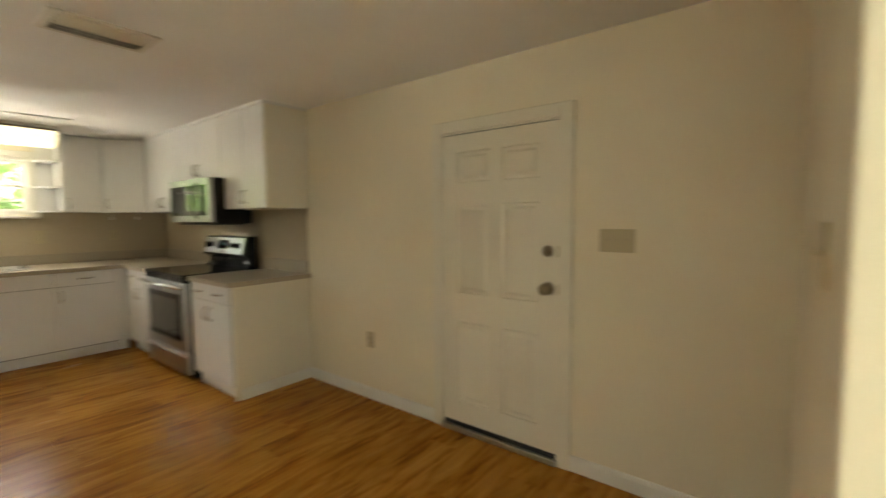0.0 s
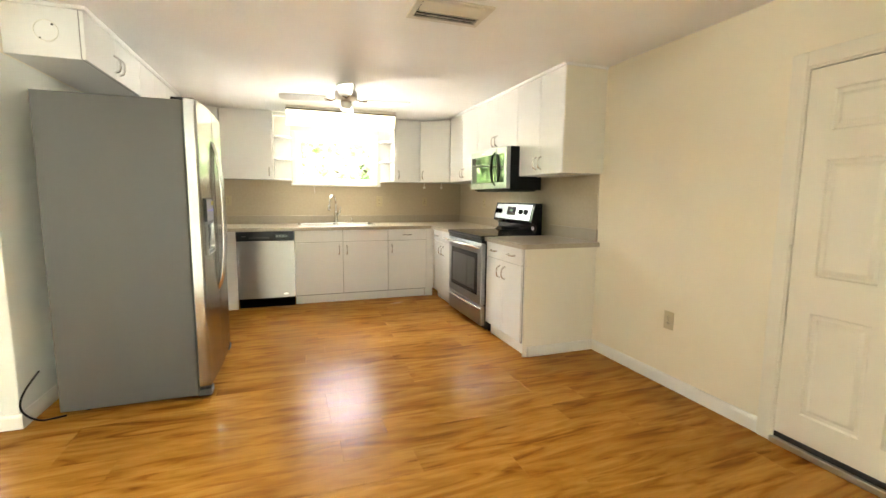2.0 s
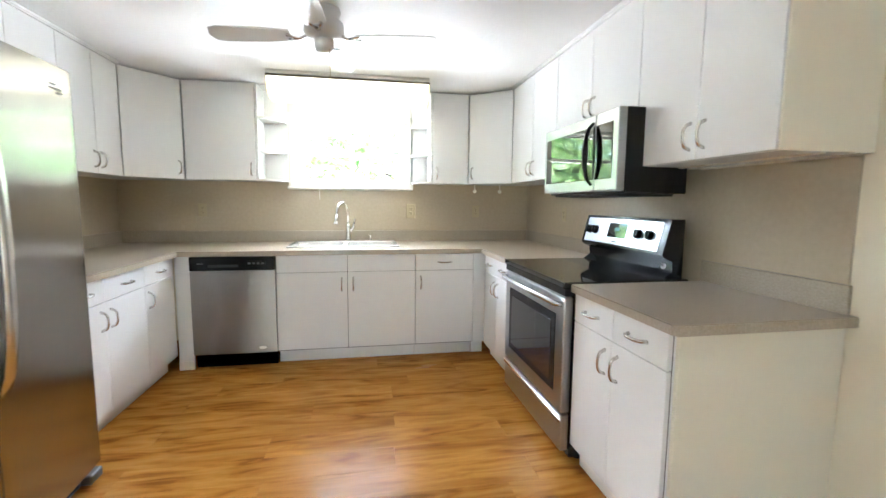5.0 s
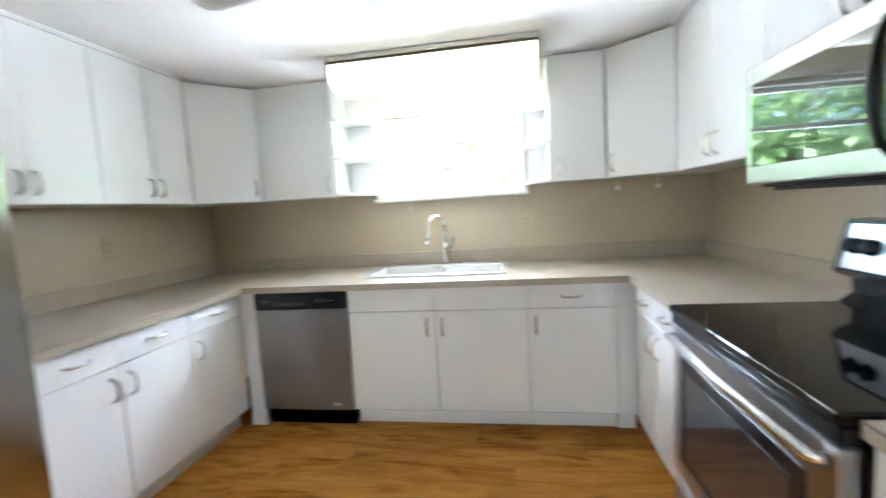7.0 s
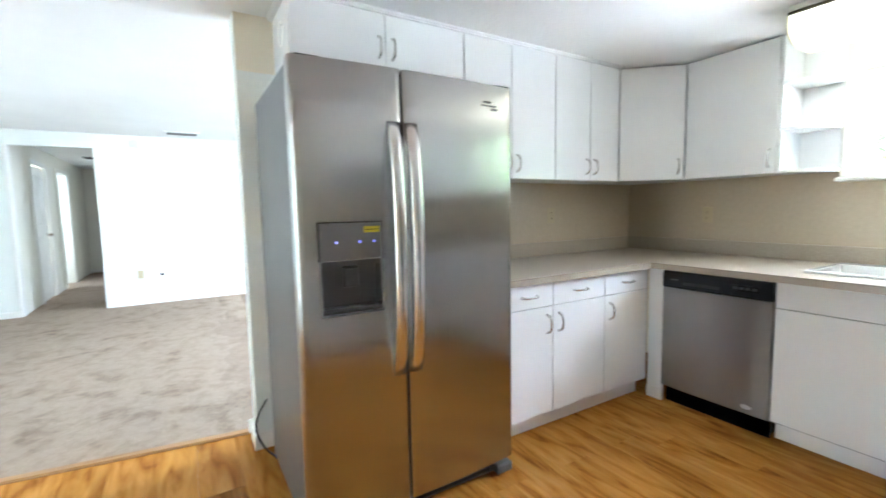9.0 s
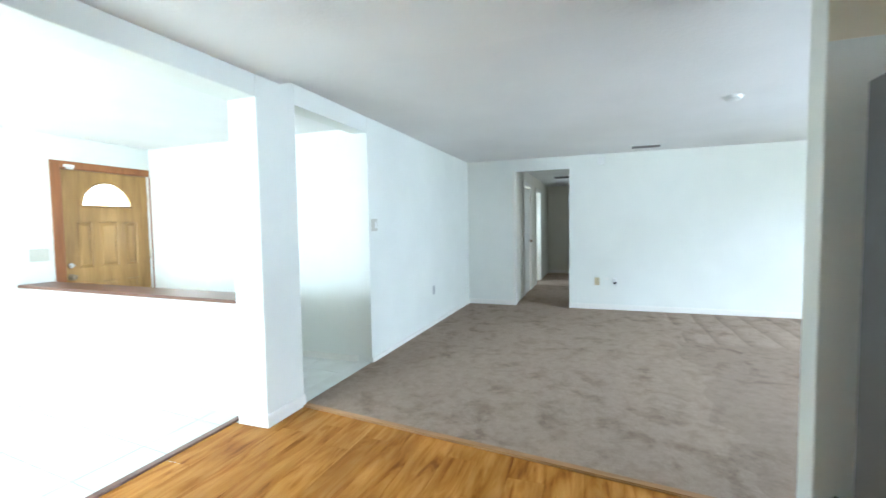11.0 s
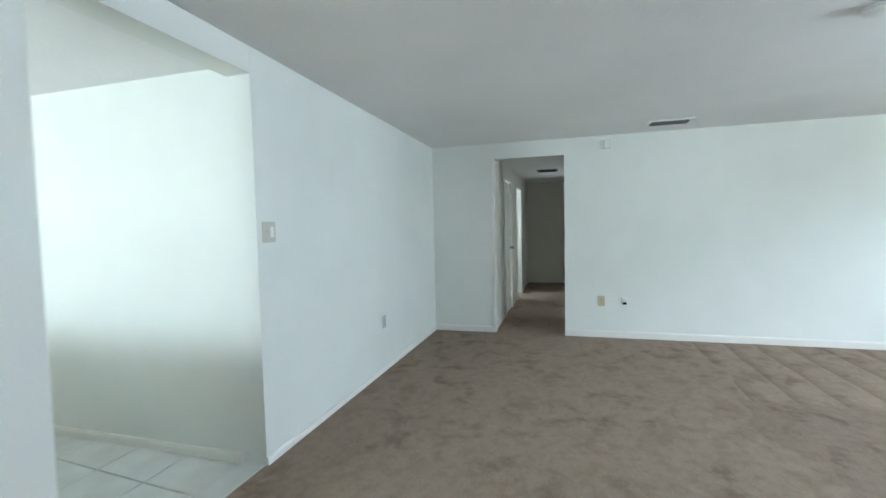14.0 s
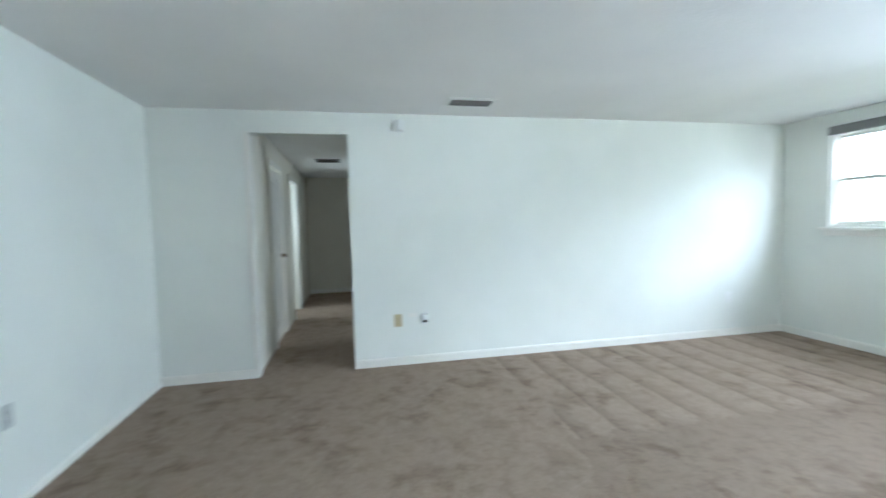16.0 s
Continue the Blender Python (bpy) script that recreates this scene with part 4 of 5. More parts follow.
plate("outlet", pose(EX - 0.0085, 3.03, 1.20, rz=-90), 0.072, 0.118, "outlet", "almond outlet beside the range", M_PLATE)
plate("outlet", pose(WX + 0.0085, 2.92, 1.22, rz=90), 0.072, 0.118, "outlet", "almond outlet beside the refrigerator", M_PLATE)
plate("outlet", pose(EX, 0.058, 0.457, rz=-90), 0.078, 0.122, "outlet", "almond outlet low on the cream wall", M_PLATE)
plate("jack_plate", pose(EX, 0.90, 1.795, rz=-90), 0.065, 0.09, "blank", "cream blank plate high on the wall", M_WALL)
plate("light_switch", pose(EX, -1.735, 1.255, rz=-90), 0.17, 0.115, "toggle", "almond triple toggle switch beside the door", M_PLATE)
plate("light_switch", pose(0.60, -2.435, 1.30, rz=180), 0.075, 0.118, "toggle", "almond toggle switch on the cream wall", M_PLATE)
plate("light_switch", pose(-3.74, -2.15, 1.355, rz=180), 0.115, 0.122, "rocker", "beige-grey switch plate with a white rocker", M_PLATE_S)
plate("outlet", pose(-5.34, -2.15, 0.475, rz=180), 0.075, 0.118, "outlet", "grey-white outlet low on the wall", M_PLATE_G)
plate("outlet", pose(-7.01, -0.085, 0.438, rz=90), 0.075, 0.12, "outlet", "almond outlet low on the wall", M_PLATE)
plate("outlet", pose(-7.01, 3.66, 0.44, rz=90), 0.08, 0.118, "outlet", "white outlet near the window corner", M_PLATE_W)
plate("light_switch", pose(-2.52, -5.10, 1.115, rz=180), 0.16, 0.118, "toggle", "beige-grey triple switch beside the front door", M_PLATE_S)
cp = plate("cable_plate", pose(-7.01, 0.17, 0.44, rz=90), 0.072, 0.118, "blank", "white plate with a black cable plug", M_PLATE_W)
part("plug", one(-0.028, -0.045, -0.005, 0.03, -0.006, 0.05, 0.008, 2), M_PLATE_W, cp)
part("socket", one(-0.02, -0.02, -0.035, 0.024, -0.0055, -0.004, 0.006, 2), M_BLACK, cp)
pw = thing("wall_patch", pose(-7.01, 0.05, 0.48, rz=90), "pale filled patch on the wall", "patch")
part("patch", one(-0.03, -0.0015, -0.02, 0.04, 0.0, 0.02, 0.001), M_TRIM, pw)

# ---- range ----
rg = thing("range", pose(1.065, 2.372, 0, rz=-90), "stainless electric range with a black glass top", "range")
RW = 0.875
part("body", one(0.0, 0.05, 0.03, RW, 0.72, 0.89, 0.004), M_BLACK, rg)
for x in (0.05, RW - 0.05):
    for y in (0.12, 0.62):
        part("foot", lathe(bmesh.new(), [(0.018, 0), (0.016, 0.032)], 10, pose(x, y, 0)), M_BLACK, rg)
top = part("cooktop", one(-0.002, -0.012, 0.89, RW + 0.002, 0.66, 0.918, 0.006, 3), M_BLACKG, rg, "black ceramic glass cooktop")
part("front_trim", one(0.0, 0.0, 0.848, RW, 0.05, 0.889, 0.004), M_BLACK, rg)
dr = part("oven_door", one(0.008, 0.0, 0.262, RW - 0.008, 0.048, 0.842, 0.008, 2), M_STEELF, rg, "stainless oven door")
part("window_border", one(0.095, -0.0035, 0.345, RW - 0.095, 0.004, 0.745, 0.012, 3), M_BLACK, dr)
part("window_glass", one(0.14, -0.006, 0.385, RW - 0.14, -0.0015, 0.70, 0.006, 2), M_OVENG, dr)
bm = tube(bmesh.new(), [(0.03, 0.0, 0.805), (0.04, -0.030, 0.808), (RW / 2, -0.044, 0.812), (RW - 0.04, -0.030, 0.808), (RW - 0.03, 0.0, 0.805)], 0.013, 10)
part("handle", bm, M_STEELH, dr, "brushed steel bar handle")
sdw = part("storage_drawer", one(0.008, 0.004, 0.065, RW - 0.008, 0.048, 0.252, 0.008, 2), M_STEELF, rg, "stainless storage drawer")
part("drawer_lip", one(0.008, -0.006, 0.215, RW - 0.008, 0.006, 0.235, 0.004), M_STEELH, sdw)
# control panel at the back
bm = bmesh.new()
prof = [(0.56, 0.918), (0.66, 0.918), (0.66, 1.215), (0.585, 1.215), (0.54, 1.035), (0.555, 1.02), (0.60, 1.0), (0.605, 0.95)]
ra = [bm.verts.new((0.0, y, z)) for y, z in prof]
rb = [bm.verts.new((RW - 0.05, y, z)) for y, z in prof]
n = len(prof)
for j in range(n):
    bm.faces.new((ra[j], ra[(j + 1) % n], rb[(j + 1) % n], rb[j]))
bm.faces.new(ra)
bm.faces.new(rb[::-1])
bmesh.ops.recalc_face_normals(bm, faces=bm.faces)
bg = part("control_panel", bm, M_BLACK, rg, "black control housing")
TILT = math.degrees(math.atan2(0.045, 0.18))


def on_panel(u, v, d):
    """A point of the sloping panel: u across, v up its slope, d out of it."""
    k = Vector((0, 0.045, 0.18)).normalized()
    nrm = Vector((0, -0.18, 0.045)).normalized()
    return Vector((u, 0.54, 1.035)) + k * v + nrm * d


def slab_on_panel(u0, u1, v0, v1, d0, d1, bev=0.002):
    bm = one(u0, -d1, v0, u1, -d0, v1, bev)
    m = Matrix.Translation((0, 0.54, 1.035)) @ Matrix.Rotation(-radians(TILT), 4, "X")
    bmesh.ops.transform(bm, matrix=m, verts=bm.verts)
    return bm


face = part("face_plate", slab_on_panel(0.03, RW - 0.095, 0.012, 0.170, 0.0, 0.004), M_STEELF, bg, "brushed steel face plate")
part("display", slab_on_panel(0.295, 0.485, 0.055, 0.145, 0.004, 0.006), M_BLACKG, face)
part("display_digits", slab_on_panel(0.365, 0.415, 0.095, 0.115, 0.006, 0.0068, 0), M_LCD, face)
part("logo_bar", slab_on_panel(0.355, 0.415, 0.026, 0.034, 0.004, 0.005, 0), M_BLACK, face)
for ux in (0.085, 0.155, 0.60, 0.70):
    m = Matrix.Translation(on_panel(ux, 0.092, 0.004)) @ Matrix.Rotation(radians(90 - TILT), 4, "X")
    bm = lathe(bmesh.new(), [(0.029, 0.0), (0.027, 0.012), (0.022, 0.020), (0.020, 0.026)], 18, m)
    kb = part("knob", bm, M_BLACK, face, "black round knob")
    part("knob_grip", slab_on_panel(ux - 0.006, ux + 0.006, 0.068, 0.116, 0.012, 0.036, 0.003), M_BLACK, kb)
bm = lathe(bmesh.new(), [(0.022, 0), (0.022, 0.0015)], 20, pose(RW - 0.12, 0.603, 0.975, 90))
stk = part("sticker", bm, M_LOGO, bg, "round pale sticker")
bm = bmesh.new()
box(bm, RW - 0.128, 0.6005, 0.965, RW - 0.122, 0.6012, 0.985)
box(bm, RW - 0.118, 0.6005, 0.965, RW - 0.112, 0.6012, 0.985)
part("sticker_mark", bm, M_BLACK, stk)

# ---- microwave over the range ----
mw = thing("microwave", pose(1.28, 2.285, 1.342, rz=-90), "stainless over-range microwave with a dark glass door", "microwave")
W, H = 0.82, 0.398
part("body", one(0.004, 0.045, 0.0, W - 0.004, 0.375, H, 0.004), M_BLACK, mw)
part("bottom_grille", one(0.06, 0.05, -0.012, W - 0.06, 0.35, 0.002, 0.004), M_DARK, mw)
dr = bmesh.new()
box(dr, 0.0, 0.0, 0.012, 0.615, 0.043, H - 0.002, 0.006, 2)
dd = part("door", dr, M_STEELF, mw, "stainless door")
part("window_glass", one(0.035, -0.004, 0.070, 0.606, 0.002, H - 0.060, 0.012, 3), M_BLACKG, dd, "dark reflective glass")
cpn = part("control_panel", one(0.618, 0.0, 0.012, W, 0.043, H - 0.002, 0.006, 2), M_STEELF, mw, "stainless control column")
part("keypad", one(0.626, -0.004, 0.070, W - 0.045, 0.002, H - 0.060, 0.010, 2), M_BLACKG, cpn)
pts = []
for k in range(13):
    u = -1 + k / 6
    pts.append((0.598, -0.004 - 0.042 * math.sqrt(max(0, 1 - u * u)), H / 2 + u * 0.155))
part("handle", tube(bmesh.new(), pts, [0.016 - 0.008 * abs(-1 + k / 6) for k in range(13)], 10), M_BLACK, dd, "bowed dark handle")
part("logo_bar", one(0.28, -0.001, H - 0.04, 0.34, 0.001, H - 0.032), M_LOGO, dd)

# ---- dishwasher ----
dw = thing("dishwasher", pose(-1.160, NF - 0.012, 0), "stainless dishwasher with a black control strip", "dishwasher")
part("body", one(0.004, 0.05, 0.02, 0.600, 0.62, 0.868, 0.003), M_BLACK, dw)
bm = bmesh.new()
prism(bm, [(0.0, 0.04)] + [(0.604 * k / 12, -0.006 * math.sin(math.pi * k / 12)) for k in range(13)] + [(0.604, 0.04)], 0.115, 0.762)
bmesh.ops.bevel(bm, geom=[e for e in bm.edges if abs(e.verts[0].co.z - e.verts[1].co.z) < 1e-5 and e.verts[0].co.y < 0.02 and e.verts[1].co.y < 0.02], offset=0.004, segments=2, affect="EDGES")
ddoor = part("door", bm, M_STEELDW, dw, "brushed stainless door")
part("logo_oval", lathe(bmesh.new(), [(0.02, 0), (0.02, 0.003)], 18, Matrix.Translation((0.50, -0.0035, 0.155)) @ Matrix.Rotation(radians(90), 4, "X") @ Matrix.Diagonal((1.4, 0.6, 1, 1))), M_LOGO, ddoor)
pc = part("control_strip", one(0.0, -0.012, 0.765, 0.604, 0.045, 0.871, 0.008, 2), M_BLACK, dw, "black control strip with a pocket handle")
part("pocket", one(0.13, -0.014, 0.790, 0.345, -0.006, 0.812, 0.003), M_DARK, pc)
part("button_row", one(0.40, -0.0135, 0.80, 0.545, -0.011, 0.838, 0.002), M_BLACKG, pc)
for k in range(4):
    part("button", one(0.415 + 0.032 * k, -0.0155, 0.812, 0.435 + 0.032 * k, -0.013, 0.826, 0.002), M_GREY, pc)
part("logo_bar", one(0.055, -0.0135, 0.815, 0.10, -0.0115, 0.823), M_GREY, pc)
part("toe_plate", one(0.004, 0.05, 0.0, 0.600, 0.065, 0.112, 0.003), M_BLACK, dw)

# ---- refrigerator ----
fr = thing("refrigerator", pose(-1.066, 0.817, 0, rz=90), "side-by-side stainless refrigerator with an ice dispenser", "refrigerator")
FW, FH = 0.953, 1.822
part("body", one(-0.016, 0.088, 0.03, FW - 0.004, 0.79, FH - 0.012, 0.008, 2), M_GREY, fr, "grey textured cabinet sides")
part("grille", one(0.03, 0.06, 0.015, FW - 0.03, 0.10, 0.085, 0.004), M_GREY, fr, "grey toe grille")
part("grille_slot", one(0.08, 0.055, 0.03, FW - 0.12, 0.061, 0.045), M_DARK, fr)
for x in (0.05, FW - 0.05):
    part("hinge_cover", one(x - 0.045, 0.03, FH - 0.012, x + 0.045, 0.15, FH + 0.006, 0.005, 2), M_BLACK, fr)
    part("foot_bracket", one(x - 0.045, 0.02, 0.015, x + 0.045, 0.10, 0.06, 0.006), M_GREY, fr)
for x in (0.06, FW - 0.06):
    part("roller", lathe(bmesh.new(), [(0.025, -0.012), (0.025, 0.012)], 14, pose(x, 0.13, 0.025, 0, 90, 0)), M_BLACK, fr)
    part("roller", lathe(bmesh.new(), [(0.025, -0.012), (0.025, 0.012)], 14, pose(x, 0.68, 0.025, 0, 90, 0)), M_BLACK, fr)


def fridge_y(x):
    """The front of the doors bows outwards."""
    return 0.022 * (abs(x / FW - 0.47) * 2) ** 2.4


def fridge_door(x0, x1, hole=None):
    """A bowed door; hole: (x0, x1, z0, z1) of the recess in it."""
    bm = bmesh.new()
    x0, x1 = round(x0, 5), round(x1, 5)
    z0, z1, back = 0.09, round(FH - 0.004, 5), 0.082
    hole = hole and tuple(round(v, 5) for v in hole)
    xs = sorted({round(x0 + (x1 - x0) * k / 14, 5) for k in range(15)} | ({hole[0], hole[1]} if hole else set()))
    zs = sorted({z0, z1} | ({hole[2], hole[3], hole[2] - 0.02, hole[3] + 0.02} if hole else set()))
    grid = {}

    def edge_in(x):
        d = min(x - x0, x1 - x)
        return 0.010 * max(0.0, 1 - d / 0.012) ** 2 if d < 0.012 else 0.0

    xs = sorted(set(xs) | {round(v, 5) for v in (x0 + 0.004, x0 + 0.012, x1 - 0.004, x1 - 0.012)})
    for x in xs:
        for z in zs:
            grid[x, z] = bm.verts.new((x, fridge_y(x) + edge_in(x), z))
    for a, b in zip(xs, xs[1:]):
        for c, d in zip(zs, zs[1:]):
            if hole and hole[0] - 1e-6 <= a and b <= hole[1] + 1e-6 and abs(c - hole[2]) < 1e-6:
                continue
            bm.faces.new((grid[a, c], grid[b, c], grid[b, d], grid[a, d])).smooth = True
    lo = [grid[x, z0] for x in xs]
    hi = [grid[x, z1] for x in xs]
    bl, br = bm.verts.new((x0, back, z0)), bm.verts.new((x1, back, z0))
    tl, tr = bm.verts.new((x0, back, z1)), bm.verts.new((x1, back, z1))
    bm.faces.new([*lo[::-1], bl, br])
    bm.faces.new([*hi, tr, tl])
    left = [grid[x0, z] for z in zs]
    right = [grid[x1, z] for z in zs]
    bm.faces.new([*left, tl, bl])
    bm.faces.new([*right[::-1], br, tr])
    bm.faces.new((bl, tl, tr, br))
    if hole:
        h0, h1, q0, q1 = hole
        inside = [x for x in xs if h0 - 1e-6 <= x <= h1 + 1e-6]
        d = 0.075
        p = {(x, z): bm.verts.new((x, d, z)) for x in (h0, h1) for z in (q0, q1)}
        bm.faces.new((p[h0, q0], p[h1, q0], p[h1, q1], p[h0, q1]))
        bm.faces.new([*(grid[x, q0] for x in inside), p[h1, q0], p[h0, q0]])
        bm.faces.new([*(grid[x, q1] for x in inside[::-1]), p[h0, q1], p[h1, q1]])
        bm.faces.new((grid[h0, q0], p[h0, q0], p[h0, q1], grid[h0, q1]))
        bm.faces.new((grid[h1, q0], grid[h1, q1], p[h1, q1], p[h1, q0]))
    for e in bm.edges:
        e.smooth = all(f.smooth for f in e.link_faces)
    bmesh.ops.recalc_face_normals(bm, faces=bm.faces)
    return bm


SPLIT = 0.393
d1 = part("freezer_door", fridge_door(-0.020, SPLIT - 0.004, (0.061, 0.288, 0.905, 1.105)), M_STEEL, fr, "stainless freezer door with dispenser")
d2 = part("fridge_door", fridge_door(SPLIT + 0.004, FW), M_STEEL, fr, "stainless refrigerator door")
part("gasket", one(SPLIT - 0.02, 0.03, 0.10, SPLIT + 0.02, 0.085, FH - 0.02), M_DARK, fr)
for dd, x in ((d1, SPLIT - 0.040), (d2, SPLIT + 0.036)):
    pts = []
    for k in range(15):
        uu = -1 + k / 7
        pts.append((x, 0.004 - 0.050 * max(0.0, 1 - abs(uu) ** 2.4) ** 0.7, 1.125 + uu * 0.495))
    bm = bmesh.new()
    rows = []
    for px, py, pz in pts:
        rows.append([bm.verts.new((px + a, py + b, pz)) for a, b in ((-0.027, 0.004), (-0.026, -0.006), (-0.010, -0.011), (0.012, -0.011), (0.026, -0.004), (0.027, 0.004))])
    for a, b in zip(rows, rows[1:]):
        for j in range(6):
            bm.faces.new((a[j], a[(j + 1) % 6], b[(j + 1) % 6], b[j])).smooth = True
    bm.faces.new(rows[0])
    bm.faces.new(rows[-1][::-1])
    bmesh.ops.recalc_face_normals(bm, faces=bm.faces)
    part("handle", bm, M_STEELH, dd, "long bowed steel handle")
M_RECESS = mat("dispenser_dark", (0.06, 0.058, 0.055), 0.4)
bm = bmesh.new()
fy = fridge_y(0.25) - 0.002
box(bm, 0.056, fy, 1.105, 0.293, fy + 0.02, 1.242, 0.006, 2)
panel = part("dispenser_panel", bm, M_DISP, d1, "grey dispenser panel with blue lights")
bm = bmesh.new()
box(bm, 0.052, fy - 0.001, 0.899, 0.0598, fy + 0.02, 1.104, 0.002)
box(bm, 0.2895, fy - 0.001, 0.899, 0.297, fy + 0.02, 1.104, 0.002)
box(bm, 0.0598, fy - 0.001, 0.899, 0.2895, fy + 0.02, 0.907, 0.002)
part("dispenser_frame", bm, M_DISP, d1)
bm = bmesh.new()
box(bm, 0.0515, fy + 0.0003, 1.105, 0.0555, fy + 0.02, 1.247)
box(bm, 0.2935, fy + 0.0003, 1.105, 0.2975, fy + 0.02, 1.247)
box(bm, 0.0555, fy + 0.0003, 1.2425, 0.2935, fy + 0.02, 1.247)
part("panel_seam", bm, M_DARK, d1)
bm = bmesh.new()
box(bm, 0.062, 0.066, 0.907, 0.287, 0.074, 1.104)
box(bm, 0.062, fy + 0.004, 1.085, 0.287, 0.066, 1.104)
box(bm, 0.062, fy + 0.012, 0.907, 0.287, 0.066, 0.925, 0.003)
part("dispenser_recess", bm, M_RECESS, d1, "dark dispenser recess")
bm = one(0.148, 0.03, 1.0, 0.208, 0.045, 1.075, 0.006, 2)
part("paddle", bm, M_RECESS, d1)
bm = lathe(bmesh.new(), [(0.03, 0), (0.028, 0.015)], 14, pose(0.178, 0.045, 1.072))
part("spout", bm, M_BLACK, d1)
for x in (0.115, 0.205, 0.261):
    bm = bmesh.new()
    bmesh.ops.create_uvsphere(bm, u_segments=8, v_segments=6, radius=0.004, matrix=Matrix.Translation((x, fy, 1.172)))
    part("light", bm, M_LED, panel, "blue indicator light")
part("label_sticker", one(0.221, fy - 0.0015, 1.205, 0.283, fy + 0.001, 1.228), M_LABEL, panel, "yellow label with unreadable print")
part("label_line", one(0.227, fy - 0.0022, 1.215, 0.277, fy - 0.0012, 1.2175), M_BLACK, panel)
bm = bmesh.new()
fy2 = fridge_y(0.82)
box(bm, 0.775, fy2 - 0.0035, 1.724, 0.855, fy2 + 0.002, 1.730)
box(bm, 0.785, fy2 - 0.0035, 1.738, 0.825, fy2 + 0.002, 1.746)
box(bm, 0.83, fy2 - 0.0035, 1.710, 0.86, fy2 + 0.002, 1.716)
part("logo_bars", bm, M_GREY, d2)
pc = thing("power_cord", pose(-1.95, 0.755, 0.0), "black power cord looping beside the refrigerator", "cord")
loop = [(0.03 - 0.075 * math.sin(math.pi * k / 16), 0.03 - 0.05 * math.sin(math.pi * k / 16), 0.0075 + 0.29 * (1 - k / 16) ** 1.3) for k in range(17)]
part("cord", tube(bmesh.new(), [*loop, (0.08, 0.045, 0.0075), (0.12, 0.06, 0.0075)], 0.0055, 8), M_BLACK, pc)

# ---- ceiling fan ----
fan = thing("ceiling_fan", pose(-0.07, 2.06, CEIL_K), "white flush-mount ceiling fan with four blades", "ceiling fan")
part("motor", lathe(bmesh.new(), [(0.085, 0.0), (0.088, -0.02), (0.075, -0.05), (0.10, -0.07), (0.105, -0.12), (0.085, -0.145), (0.05, -0.155)], 28), M_FAN, fan)
part("switch_housing", lathe(bmesh.new(), [(0.05, -0.155), (0.05, -0.185), (0.042, -0.215), (0.0, -0.22)], 20), M_FAN, fan)
part("pull_chain", tube(bmesh.new(), [(0.03, -0.03, -0.20), (0.03, -0.03, -0.36)], 0.0018, 5), M_BRASS, fan)
for k in range(4):
    a = radians(-8 + 90 * k)
    m = Matrix.Rotation(a, 4, "Z")
    bm = bmesh.new()
    out = [(0.17, -0.05), (0.30, -0.062), (0.53, -0.068), (0.575, -0.05), (0.59, 0.0), (0.575, 0.05), (0.53, 0.068), (0.30, 0.062), (0.17, 0.05)]
    prism(bm, out, -0.004, 0.004)
    bmesh.ops.transform(bm, matrix=m @ Matrix.Translation((0, 0, -0.135)) @ Matrix.Rotation(radians(11), 4, "X"), verts=bm.verts)
    bl = part("blade", bm, M_FAN, fan)
    bm = bmesh.new()
    tube(bm, [(0.07, 0, -0.125), (0.13, 0, -0.15), (0.19, 0.03, -0.142)], 0.008, 6)
    tube(bm, [(0.13, 0, -0.15), (0.19, -0.03, -0.142)], 0.008, 6)
    bmesh.ops.transform(bm, matrix=m, verts=bm.verts)
    part("blade_iron", bm, M_CHROME, bl)


# ---- vents and detectors ----
def ceiling_vent(m, w, d, n, label, frame_mat, slat_mat, tilt=35):
    top = thing("ceiling_vent", m, label, "vent", "air vents")
    part("backing", one(-w / 2 + 0.02, -d / 2 + 0.02, -0.004, w / 2 - 0.02, d / 2 - 0.02, -0.001), M_VENTD, top)
    fm = bmesh.new()
    box(fm, -w / 2, -d / 2, -0.012, w / 2, -d / 2 + 0.035, 0.0, 0.003)
    box(fm, -w / 2, d / 2 - 0.035, -0.012, w / 2, d / 2, 0.0, 0.003)
    box(fm, -w / 2, -d / 2 + 0.035, -0.012, -w / 2 + 0.035, d / 2 - 0.035, 0.0, 0.003)
    box(fm, w / 2 - 0.035, -d / 2 + 0.035, -0.012, w / 2, d / 2 - 0.035, 0.0, 0.003)
    part("frame", fm, frame_mat, top)
    for k in range(n):
        y = -d / 2 + 0.035 + (d - 0.07) * (k + 0.5) / n
        s = one(-w / 2 + 0.036, -0.014, -0.001, w / 2 - 0.036, 0.014, 0.001)
        bmesh.ops.transform(s, matrix=Matrix.Translation((0, y, -0.014)) @ Matrix.Rotation(radians(tilt if y > 0 else -tilt), 4, "X"), verts=s.verts)
        part("slat", s, slat_mat, top)


ceiling_vent(pose(0.28, 0.265, CEIL_K), 0.43, 0.28, 6, "beige louvred ceiling vent in the kitchen", M_VENT, M_VENT)
ceiling_vent(pose(-6.53, 0.54, CEIL_L, 0, 0, 90), 0.42, 0.22, 7, "white ceiling vent with grey louvres", M_PLATE_W, M_DISP)
ceiling_vent(pose(-9.6, -0.80, 2.33, 0, 0, 90), 0.36, 0.30, 5, "dark ceiling vent in the hallway", M_GREY, M_VENTD)
sm = thing("smoke_detector", pose(-4.26, 1.0, CEIL_L), "round white smoke detector on the ceiling", "smoke detector")
part("base", lathe(bmesh.new(), [(0.07, 0.0), (0.07, -0.010)], 24), M_PLATE_W, sm)
part("cap", lathe(bmesh.new(), [(0.064, -0.010), (0.062, -0.022), (0.045, -0.032), (0.0, -0.034)], 24), M_PLATE_W, sm)
